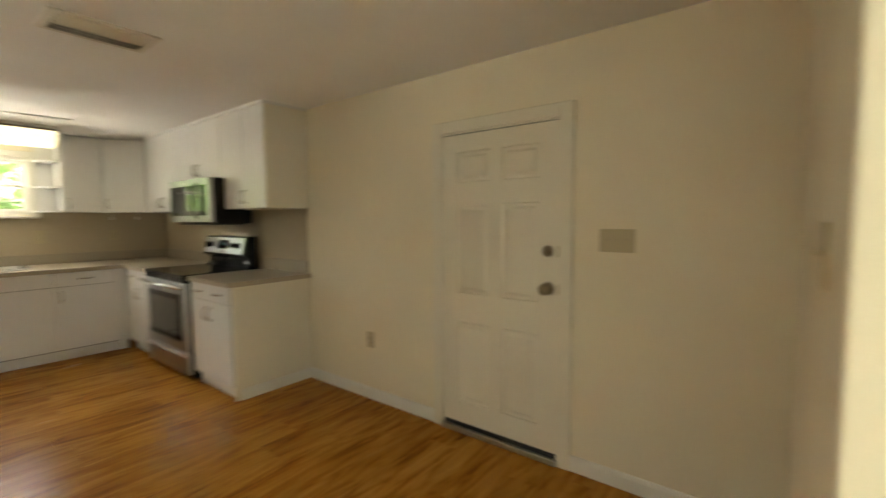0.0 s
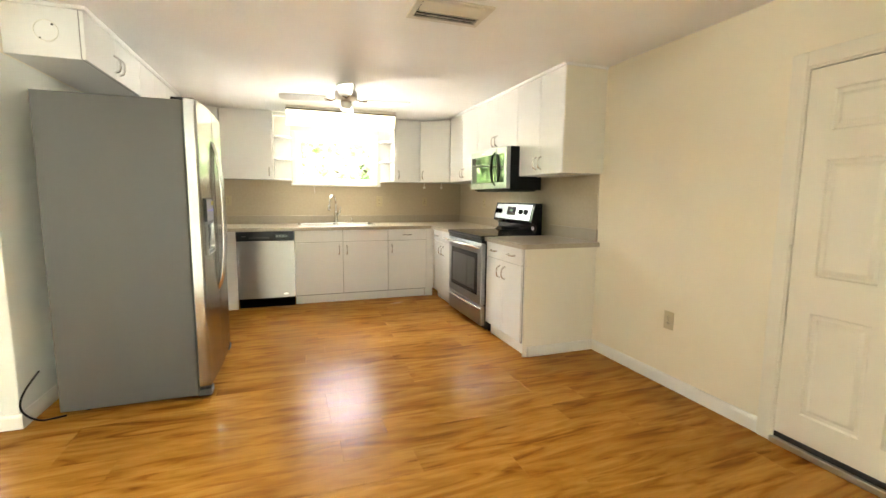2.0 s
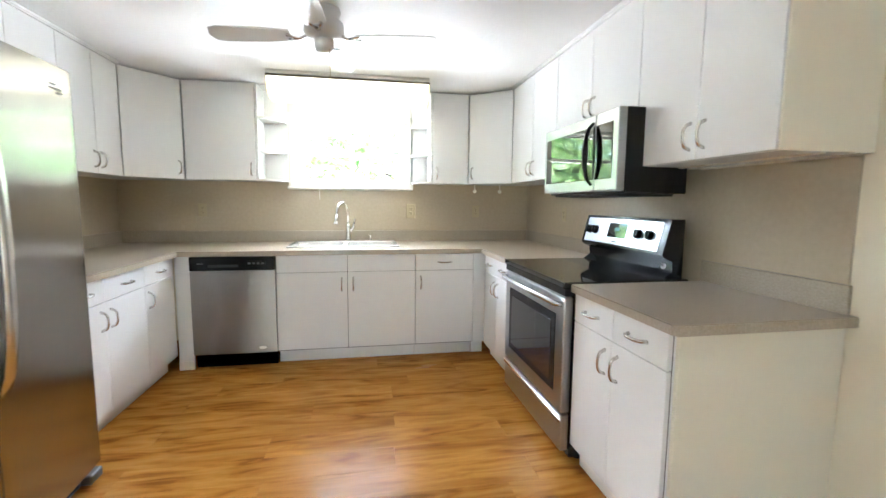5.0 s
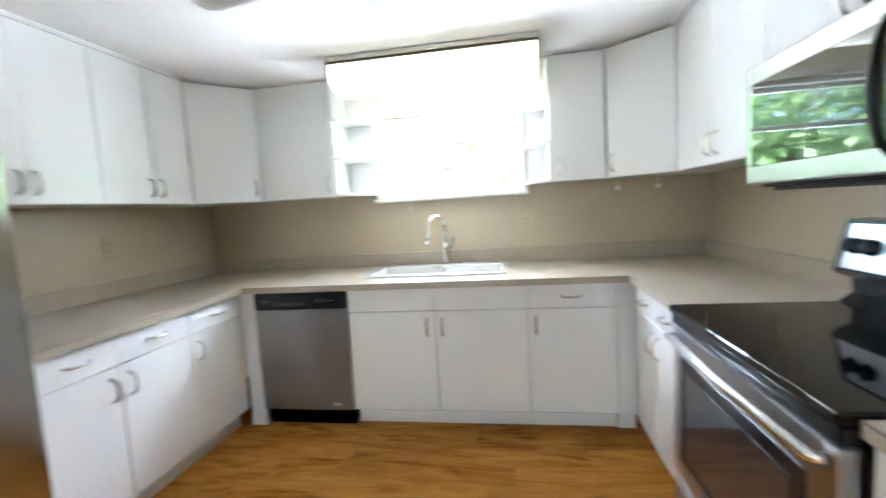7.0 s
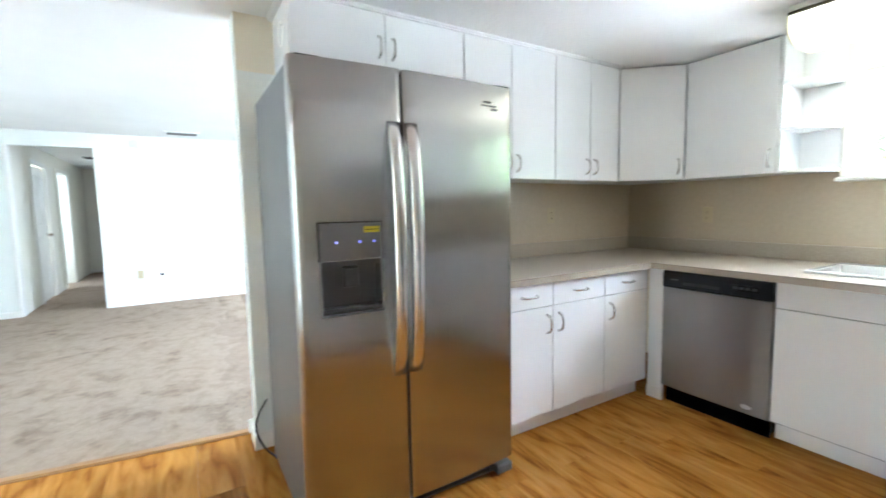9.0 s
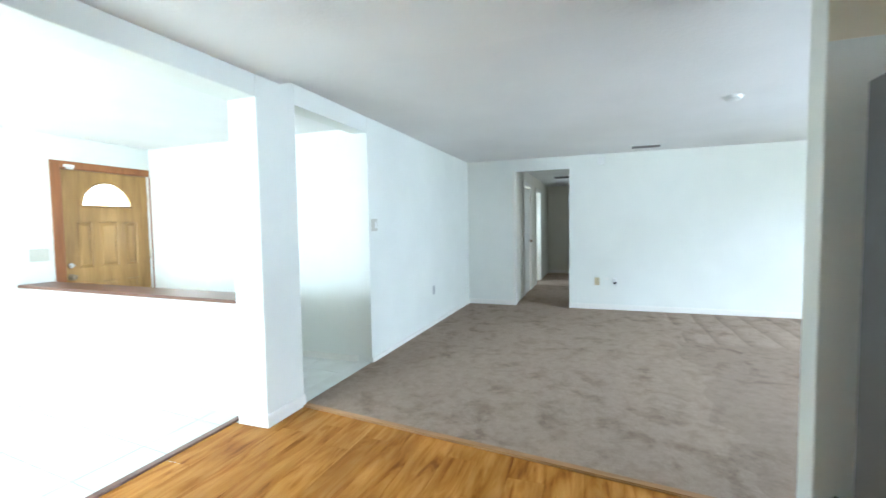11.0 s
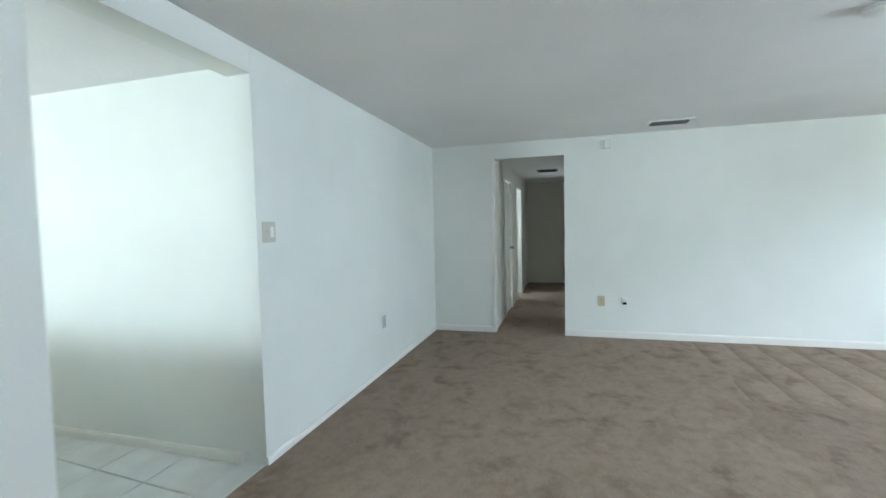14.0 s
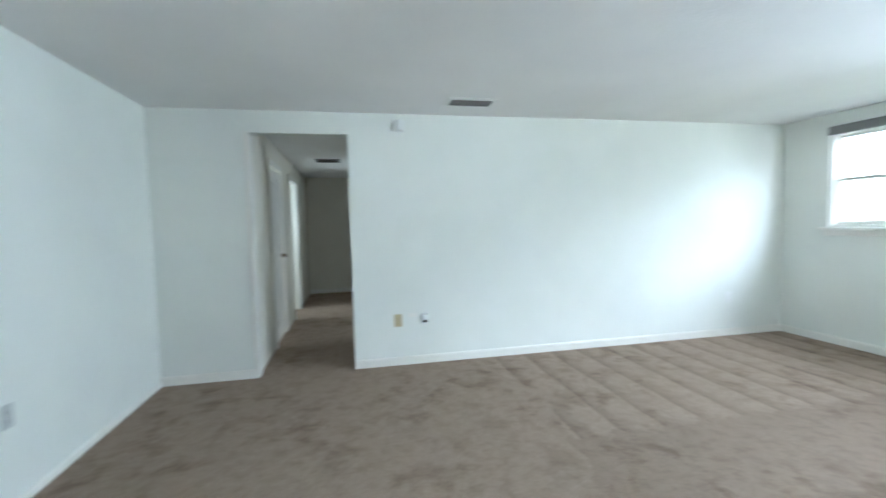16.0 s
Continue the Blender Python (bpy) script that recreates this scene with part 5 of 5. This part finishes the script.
ch = thing("door_chime", pose(-7.01, -0.03, 2.275, rz=90), "small white chime box high on the wall", "door chime")
part("backplate", one(-0.055, -0.012, -0.055, 0.055, 0.0, 0.055, 0.004), M_PLATE_W, ch)
part("cover", one(-0.02, -0.055, -0.05, 0.05, -0.012, 0.05, 0.008, 2), M_PLATE_W, ch)


# ---- doors ----
def panel_field(bm, x0, x1, z0, z1, y, depth=0.011, lip=0.022):
    """A raised panel in its sunken border on the plane y, facing -y."""
    rings = []
    for off, dy in ((0.0, 0.0), (0.007, depth), (lip, depth), (lip + 0.018, 0.001)):
        rings.append([bm.verts.new((px, y + dy, pz)) for px, pz in ((x0 + off, z0 + off), (x1 - off, z0 + off), (x1 - off, z1 - off), (x0 + off, z1 - off))])
    for a, b in zip(rings, rings[1:]):
        for j in range(4):
            bm.faces.new((a[j], a[(j + 1) % 4], b[(j + 1) % 4], b[j]))
    bm.faces.new(rings[-1])


def slab_door(w, z0, z1, thick, panels, extra=()):
    """A door leaf with its panels cut into the face at y = 0. extra: rectangles left open."""
    bm = bmesh.new()
    holes = [*panels, *extra]
    xs = sorted({0.0, w, *(h for p in holes for h in p[:2])})
    zs = sorted({z0, z1, *(h for p in holes for h in p[2:])})
    for a, b in zip(xs, xs[1:]):
        for c, d in zip(zs, zs[1:]):
            if any(p[0] - 1e-6 <= a and b <= p[1] + 1e-6 and p[2] - 1e-6 <= c and d <= p[3] + 1e-6 for p in holes):
                continue
            bm.faces.new([bm.verts.new((px, 0, pz)) for px, pz in ((a, c), (b, c), (b, d), (a, d))])
    for p in panels:
        panel_field(bm, *p, 0.0)
    for a, b, c, d in (((0, z0), (w, z0), 0, 0), ((w, z0), (w, z1), 0, 0), ((w, z1), (0, z1), 0, 0), ((0, z1), (0, z0), 0, 0)):
        bm.faces.new([bm.verts.new(v) for v in ((a[0], 0, a[1]), (a[0], thick, a[1]), (b[0], thick, b[1]), (b[0], 0, b[1]))])
    if not extra:
        bm.faces.new([bm.verts.new(v) for v in ((0, thick, z0), (w, thick, z0), (w, thick, z1), (0, thick, z1))])
    bmesh.ops.remove_doubles(bm, verts=bm.verts, dist=1e-5)
    bmesh.ops.recalc_face_normals(bm, faces=bm.faces)
    return bm


def knob(bm, x, z, r=0.028, out=0.06, y=0.0):
    lathe(bm, [(r * 1.15, 0), (r * 1.1, 0.006), (r * 0.45, 0.012), (r * 0.42, out * 0.45), (r * 0.85, out * 0.6), (r, out * 0.8), (r * 0.8, out), (0.0, out * 1.02)], 18, pose(x, y, z, 90))
    return bm


# side door in the east wall
W = 0.77
sd1 = struct(thing("door_1", pose(EX - 0.012, -0.662, 0, rz=-90), "white six-panel side door, closed", "door"), "white six-panel side door, closed", "door")
a, b, c, d = 0.105, 0.345, 0.425, 0.665
pn = [(a, b, 1.59, 1.78), (c, d, 1.59, 1.78), (a, b, 0.90, 1.46), (c, d, 0.90, 1.46), (a, b, 0.20, 0.72), (c, d, 0.20, 0.72)]
leaf = part("leaf", slab_door(W, 0.062, 1.885, 0.0105, pn), M_DOORW, sd1, "white six-panel leaf")
M_NICKEL_D = mat("dull_bronze_knob", (0.30, 0.24, 0.17), 0.3, 1.0)
part("doorknob", knob(bmesh.new(), W - 0.055, 0.985, 0.032, 0.062), M_NICKEL_D, leaf, "dull bronze knob")
part("deadbolt", lathe(bmesh.new(), [(0.032, 0), (0.03, 0.012), (0.012, 0.014), (0.012, 0.03), (0.0, 0.031)], 18, pose(W - 0.055, 0, 1.19, 90)), M_NICKEL_D, leaf, "dull bronze deadbolt")
bm = bmesh.new()
box(bm, -0.085, -0.012, 0.0, -0.012, 0.0115, 1.972, 0.004)
box(bm, W + 0.012, -0.012, 0.0, W + 0.085, 0.0115, 1.972, 0.004)
box(bm, -0.012, -0.012, 1.899, W + 0.012, 0.0115, 1.972, 0.004)
part("casing", bm, M_DOORW, sd1)
bm = bmesh.new()
box(bm, -0.012, -0.006, 0.0, -0.003, 0.0115, 1.899)
box(bm, W + 0.003, -0.006, 0.0, W + 0.012, 0.0115, 1.899)
box(bm, -0.003, -0.006, 1.890, W + 0.003, 0.0115, 1.899)
part("jamb", bm, M_DOORW, sd1)
# dark sheet that paints shade into the clearance round the leaf
part("clearance_shade", one(-0.003, 0.0112, 0.02, W + 0.003, 0.0118, 1.890), M_DARK, sd1)
part("threshold", one(-0.012, -0.022, 0.0, W + 0.012, 0.0115, 0.034, 0.005, 2), M_ALU, sd1, "aluminium threshold")
part("sweep", one(0.0, -0.004, 0.034, W, 0.002, 0.063, 0.002), M_DARK, sd1, "dark door sweep")
for z in (0.25, 1.0, 1.68):
    part("hinge", tube(bmesh.new(), [(-0.006, -0.010, z - 0.045), (-0.006, -0.010, z + 0.045)], 0.006, 8), M_DOORW, sd1)
for z in (0.985, 1.19):
    part("strike_plate", one(W + 0.003, -0.0075, z - 0.03, W + 0.03, -0.0055 + 0.0, z + 0.03), M_BRASS, sd1)

# front door with a fanlight
fd = struct(thing("door_2", pose(-2.735, -5.125, 0, rz=180), "oak panelled front door with a half-round light", "door"), "oak panelled front door with a half-round light", "door")
W = 0.895
cx, cz, R = 0.44, 1.602, 0.255
leafz = 1.965
pn = [(0.13, 0.275, 0.955, 1.435), (0.345, 0.535, 0.955, 1.435), (0.605, 0.75, 0.955, 1.435), (0.13, 0.275, 0.22, 0.80), (0.345, 0.535, 0.22, 0.80), (0.605, 0.75, 0.22, 0.80)]
hole = (cx - R, cx + R, cz, cz + R)
bm = slab_door(W, 0.02, leafz, 0.045, pn, (hole,))
# fill the corners round the half circle
arcp = [(cx - R * math.cos(math.pi * k / 24), cz + R * math.sin(math.pi * k / 24)) for k in range(25)]
for k in range(24):
    (ax, az), (bx, bz) = arcp[k], arcp[k + 1]
    bm.faces.new([bm.verts.new(v) for v in ((ax, 0, az), (bx, 0, bz), (bx, 0, cz + R), (ax, 0, cz + R))])
    bm.faces.new([bm.verts.new(v) for v in ((ax, 0, az), (ax, 0.045, az), (bx, 0.045, bz), (bx, 0, bz))])
    bm.faces.new([bm.verts.new(v) for v in ((ax, 0.045, az), (bx, 0.045, bz), (bx, 0.045, cz + R), (ax, 0.045, cz + R))])
bm.faces.new([bm.verts.new(v) for v in ((cx - R, 0, cz), (cx + R, 0, cz), (cx + R, 0.045, cz), (cx - R, 0.045, cz))])
for x0, x1, q0, q1 in ((0, W, 0.02, cz), (0, cx - R, cz, leafz), (cx + R, W, cz, leafz), (cx - R, cx + R, cz + R, leafz)):
    bm.faces.new([bm.verts.new(v) for v in ((x0, 0.045, q0), (x0, 0.045, q1), (x1, 0.045, q1), (x1, 0.045, q0))])
leaf = part("leaf", bm, M_OAKDOOR, fd, "oak-stained panelled leaf")
bm = bmesh.new()
tube(bm, [(x, -0.002, z) for x, z in arcp], 0.012, 8)
tube(bm, [(cx - R, -0.002, cz), (cx + R, -0.002, cz)], 0.012, 8)
part("light_frame", bm, M_OAKDOOR, leaf)
bm = bmesh.new()
prism(bm, arcp, 0, 0.004)
bmesh.ops.transform(bm, matrix=Matrix(((1, 0, 0, 0), (0, 0, 1, 0.02), (0, 1, 0, 0), (0, 0, 0, 1))), verts=bm.verts)
bmesh.ops.recalc_face_normals(bm, faces=bm.faces)
g = part("fanlight_glass", bm, M_GLASS, leaf, "clear half-round pane")
g.visible_shadow = False
part("doorknob", knob(bmesh.new(), 0.055, 0.87, 0.028, 0.06), M_NICKEL_D, leaf, "nickel knob")
bm = bmesh.new()
lathe(bm, [(0.03, 0), (0.028, 0.015), (0.02, 0.02)], 16, pose(0.055, 0, 0.99, 90))
box(bm, 0.03, -0.035, 0.983, 0.085, -0.02, 0.997, 0.004)
part("deadbolt", bm, M_CHROME, leaf, "nickel deadbolt with a turn")
bm = bmesh.new()
box(bm, -0.095, -0.04, 0.0, -0.004, -0.0255, 2.045, 0.005)
box(bm, -0.0038, -0.04, 1.972, W + 0.004, -0.0255, 2.045, 0.005)
part("casing", bm, M_OAKTRIM, fd, "orange oak casing")
bm = bmesh.new()
box(bm, W + 0.003, -0.04, 0.0, W + 0.009, 0.06, 1.9715)
box(bm, -0.004 - 0.012, -0.0255, 0.0, -0.004, 0.06, 1.972)
box(bm, -0.004, -0.025, 1.968, W + 0.003, 0.06, 1.988)
part("jamb", bm, M_OAKTRIM, fd, "orange oak jamb")
for z in (0.30, 1.05, 1.72):
    part("hinge", tube(bmesh.new(), [(W - 0.006, -0.012, z - 0.05), (W - 0.006, -0.012, z + 0.05)], 0.008, 8), M_BRASS, fd, "brass hinge")
part("threshold", one(-0.004, -0.08, 0.0, W + 0.004, 0.06, 0.018, 0.005), M_ALU, fd)
als = thing("alarm_sensor", pose(-2.80, -5.086, 1.997, rz=180), "small white contact sensor above the door", "sensor")
part("case", one(-0.045, -0.022, -0.014, 0.045, 0.0, 0.014, 0.004, 2), M_PLATE_W, als)
part("magnet", one(-0.03, -0.03, -0.034, 0.03, -0.008, -0.019, 0.003), M_PLATE_W, als)

# ledge on the half wall
lg = thing("ledge", pose(0, 0, 0.826), "dark walnut ledge on the half wall", "ledge")
bm = prism(bmesh.new(), [(-2.22, -2.395), (-2.335, -5.095), (-2.62, -5.095), (-2.50, -2.395), (-2.50, -2.392)], 0.0, 0.026)
bmesh.ops.bevel(bm, geom=bm.edges[:], offset=0.005, segments=2, affect="EDGES")
part("board", bm, M_CAP, lg)

# ---- hallway doors ----


def hall_door(m, w, label, knob_x, group="hallway doors"):
    top = thing("hall_door", m, label, "door", group)
    pans = [(0.09, w / 2 - 0.04, 1.15, 1.90), (w / 2 + 0.04, w - 0.09, 1.15, 1.90), (0.09, w / 2 - 0.04, 0.2, 1.0), (w / 2 + 0.04, w - 0.09, 0.2, 1.0)]
    leaf = part("leaf", slab_door(w, 0.015, 2.03, 0.035, pans), M_TRIM, top)
    if knob_x is not None:
        part("doorknob", knob(bmesh.new(), knob_x, 1.0), M_NICKEL_D, leaf, "dark knob")


hall_door(pose(-8.03, -1.37, 0, rz=180), 0.71, "white closed hallway door with a dark knob", 0.65)
bm = bmesh.new()
for x0, x1 in ((-8.83, -8.75), (-8.02, -7.94), (-10.38, -10.30), (-9.55, -9.47)):
    box(bm, x0, -1.359, 0.0, x1, -1.345, 2.12, 0.003)
for x0, x1 in ((-8.75, -8.02), (-10.30, -9.55)):
    box(bm, x0, -1.359, 2.05, x1, -1.345, 2.12, 0.003)
struct(part("trim_hall_casings", bm, M_TRIM), "white door casings in the hallway", "trim")
bm = bmesh.new()
box(bm, -7.142, -1.362, 0.0, -7.000, -1.345, 2.205, 0.003)
box(bm, -7.006, -1.385, 0.0, -6.998, -1.362, 2.205, 0.003)
struct(part("trim_hall_jamb", bm, M_TRIM), "white jamb of the hallway opening", "trim")

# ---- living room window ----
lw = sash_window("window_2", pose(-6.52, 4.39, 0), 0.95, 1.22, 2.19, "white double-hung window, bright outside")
# the last two sashes are unseen, added to give the lamp an opening
for k, name in enumerate(("window_3", "added_window_1", "added_window_2")):
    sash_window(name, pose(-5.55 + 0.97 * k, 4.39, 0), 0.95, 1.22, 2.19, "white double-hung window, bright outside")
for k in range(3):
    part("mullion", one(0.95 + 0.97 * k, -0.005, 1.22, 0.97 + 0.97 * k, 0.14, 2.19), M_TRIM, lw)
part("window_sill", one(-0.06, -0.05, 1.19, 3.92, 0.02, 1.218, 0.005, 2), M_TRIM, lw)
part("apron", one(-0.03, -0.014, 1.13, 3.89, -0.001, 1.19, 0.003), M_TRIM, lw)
bl = thing("roller_blind", pose(-6.51, 4.345, 2.16), "rolled-up grey window shade with a white head rail", "blind")
part("shade_roll", one(0.0, 0.0, 0.0, 1.90, 0.035, 0.085, 0.008, 2), M_DISP, bl, "grey folded shade")
part("head_rail", one(0.0, -0.005, 0.085, 1.90, 0.04, 0.105, 0.004), M_PLATE_W, bl)

# tile room window, out of the walked view
tw = sash_window("window_4", pose(EX, -2.95, 0, rz=-90), 1.80, 0.75, 2.05, "white window of the tile room")
# unseen sill added under the bedroom lamp; the wall there is solid
bw = struct(part("unseen_bedroom_sill", one(-9.0, 1.95, 0.80, -8.0, 1.998, 0.83), M_TRIM), "white unseen sill added below the bedroom lamp", "trim")

# ---- outside ----
struct(part("ground", one(-80, -80, -0.5, 80, 80, -0.35), M_LAWN), "green lawn around the house", "ground")


def tree(x, y, h, r, seed, n):
    """A broadleaf tree: tapered trunk, limbs and a crown of many small leaves."""
    rnd = random.Random(seed)
    top = thing("tree", pose(x, y, -0.35), "sunlit broadleaf tree behind the house", "tree", "garden trees")
    bm = bmesh.new()
    tube(bm, [(0, 0, 0), (0.05, 0.03, h * 0.25), (-0.04, 0.05, h * 0.5), (0.05, 0, h * 0.75)], [0.2, 0.15, 0.1, 0.04], 9)
    tips = []
    for k in range(9):
        a, z = rnd.uniform(0, 6.28), h * rnd.uniform(0.2, 0.7)
        e = Vector((math.cos(a) * r * 0.7, math.sin(a) * r * 0.7, z + h * rnd.uniform(0.1, 0.25)))
        tube(bm, [(0, 0, z), tuple(e * 0.5 + Vector((0, 0, z * 0.5 + 0.1))), tuple(e)], [0.06, 0.04, 0.012], 6)
        tips.append(e)
    part("trunk", bm, M_BARK, top)
    verts, faces = [], []
    centres = [t + Vector((rnd.gauss(0, 0.3), rnd.gauss(0, 0.3), rnd.gauss(0, 0.3))) * r * 0.5 for t in tips for _ in range(3)]
    for k in range(n):
        c = rnd.choice(centres)
        p = c + Vector((rnd.gauss(0, 1), rnd.gauss(0, 1), rnd.gauss(0, 0.8))) * r * 0.22
        q = Euler((rnd.uniform(-0.9, 0.9), rnd.uniform(-0.9, 0.9), rnd.uniform(0, 6.28))).to_matrix()
        s = rnd.uniform(0.10, 0.19)
        i = len(verts)
        for u, v, w in ((-1, 0, 0), (0, -0.45, 0.12), (1, 0, 0), (0, 0.45, 0.12)):
            verts.append(p + q @ Vector((u * s, v * s, w * s)))
        faces.append((i, i + 1, i + 2, i + 3))
    me = bpy.data.meshes.new("crown")
    me.from_pydata([tuple(v) for v in verts], [], faces)
    me.materials.append(M_LEAF)
    crown_ob = new("crown", me)
    crown_ob.parent = top
    tagged(crown_ob, kind="stuff")


for k, (x, y, h, r) in enumerate(((-5.0, 13.0, 5.5, 2.6), (-1.5, 11.5, 4.8, 2.4), (1.8, 12.5, 5.6, 2.6), (5.0, 11.0, 4.8, 2.5), (8.5, 13.5, 6.0, 2.8), (-9.0, 13.0, 5.5, 2.7), (3.2, 9.3, 3.2, 1.8), (-0.5, 15.5, 6.5, 2.8), (-3.4, 9.6, 3.0, 1.8), (12.0, 12.0, 5.0, 2.6))):
    tree(x, y, h, r, 40 + k, 2600)

# ---- pieces of the floors ----
# laminate planks, laid along x
floor = struct(thing("floor_laminate", pose(0, 0, 0), "glossy oak laminate plank floor", "floor"), "glossy oak laminate plank floor", "floor")
PW, PL = 0.192, 1.28
plank_cache = {}


def plank_mesh(length):
    key = round(length, 2)
    if key not in plank_cache:
        bm = one(-key / 2 + 0.0003, -PW / 2 + 0.0003, -0.02, key / 2 - 0.0003, PW / 2 - 0.0003, 0.0)
        bmesh.ops.bevel(bm, geom=[e for e in bm.edges if all(v.co.z > -0.001 for v in e.verts)], offset=0.0006, segments=1, affect="EDGES")
        me = bpy.data.meshes.new("plank")
        bm.to_mesh(me)
        bm.free()
        me.materials.append(M_FLOOR)
        plank_cache[key] = me
    return plank_cache[key]


rnd = random.Random(5)
y = -2.43 + PW / 2
while y < NY:
    left = max(strip_x(y), -2.58) - 0.005 if y - PW / 2 < 0.72 else WX
    if y < -2.19:
        left = -2.21
    x = left - rnd.uniform(0.1, 0.9) * PL
    while x < EX:
        a, b = max(x, left), min(x + PL, EX)
        if b - a > 0.03:
            ob = new("plank", plank_mesh(b - a))
            ob.parent = floor
            ob.location = ((a + b) / 2, y, 0)
        x += PL
    y += PW

# ceramic tiles of the entry
tiles = struct(thing("floor_tile", pose(0, 0, 0), "pale ceramic tile floor with grey grout", "floor"), "pale ceramic tile floor with grey grout", "floor")
TS, SH = 0.392, 0.085
bm = bmesh.new()
g = 0.003
lo = [(-TS / 2 + g, -TS / 2 + g), (TS / 2 - g, -TS / 2 + g), (TS / 2 - g, TS / 2 - g), (-TS / 2 + g, TS / 2 - g)]
prism(bm, [(x + SH * y, y) for x, y in lo], -0.012, 0.0)
bmesh.ops.bevel(bm, geom=[e for e in bm.edges if all(v.co.z > -0.001 for v in e.verts)], offset=0.002, segments=1, affect="EDGES")
me = bpy.data.meshes.new("tile")
bm.to_mesh(me)
bm.free()
me.materials.append(M_TILE)
for j in range(8):
    cy = -2.715 - TS * (j - 0.5)
    for i in range(-6, 11):
        cx = -1.77 + SH * (cy + 2.715) + TS * (i + 0.5)
        if -3.85 < cx < 1.95 and -5.3 < cy < -2.35:
            ob = new("tile", me)
            ob.parent = tiles
            ob.location = (cx, cy, -0.001)
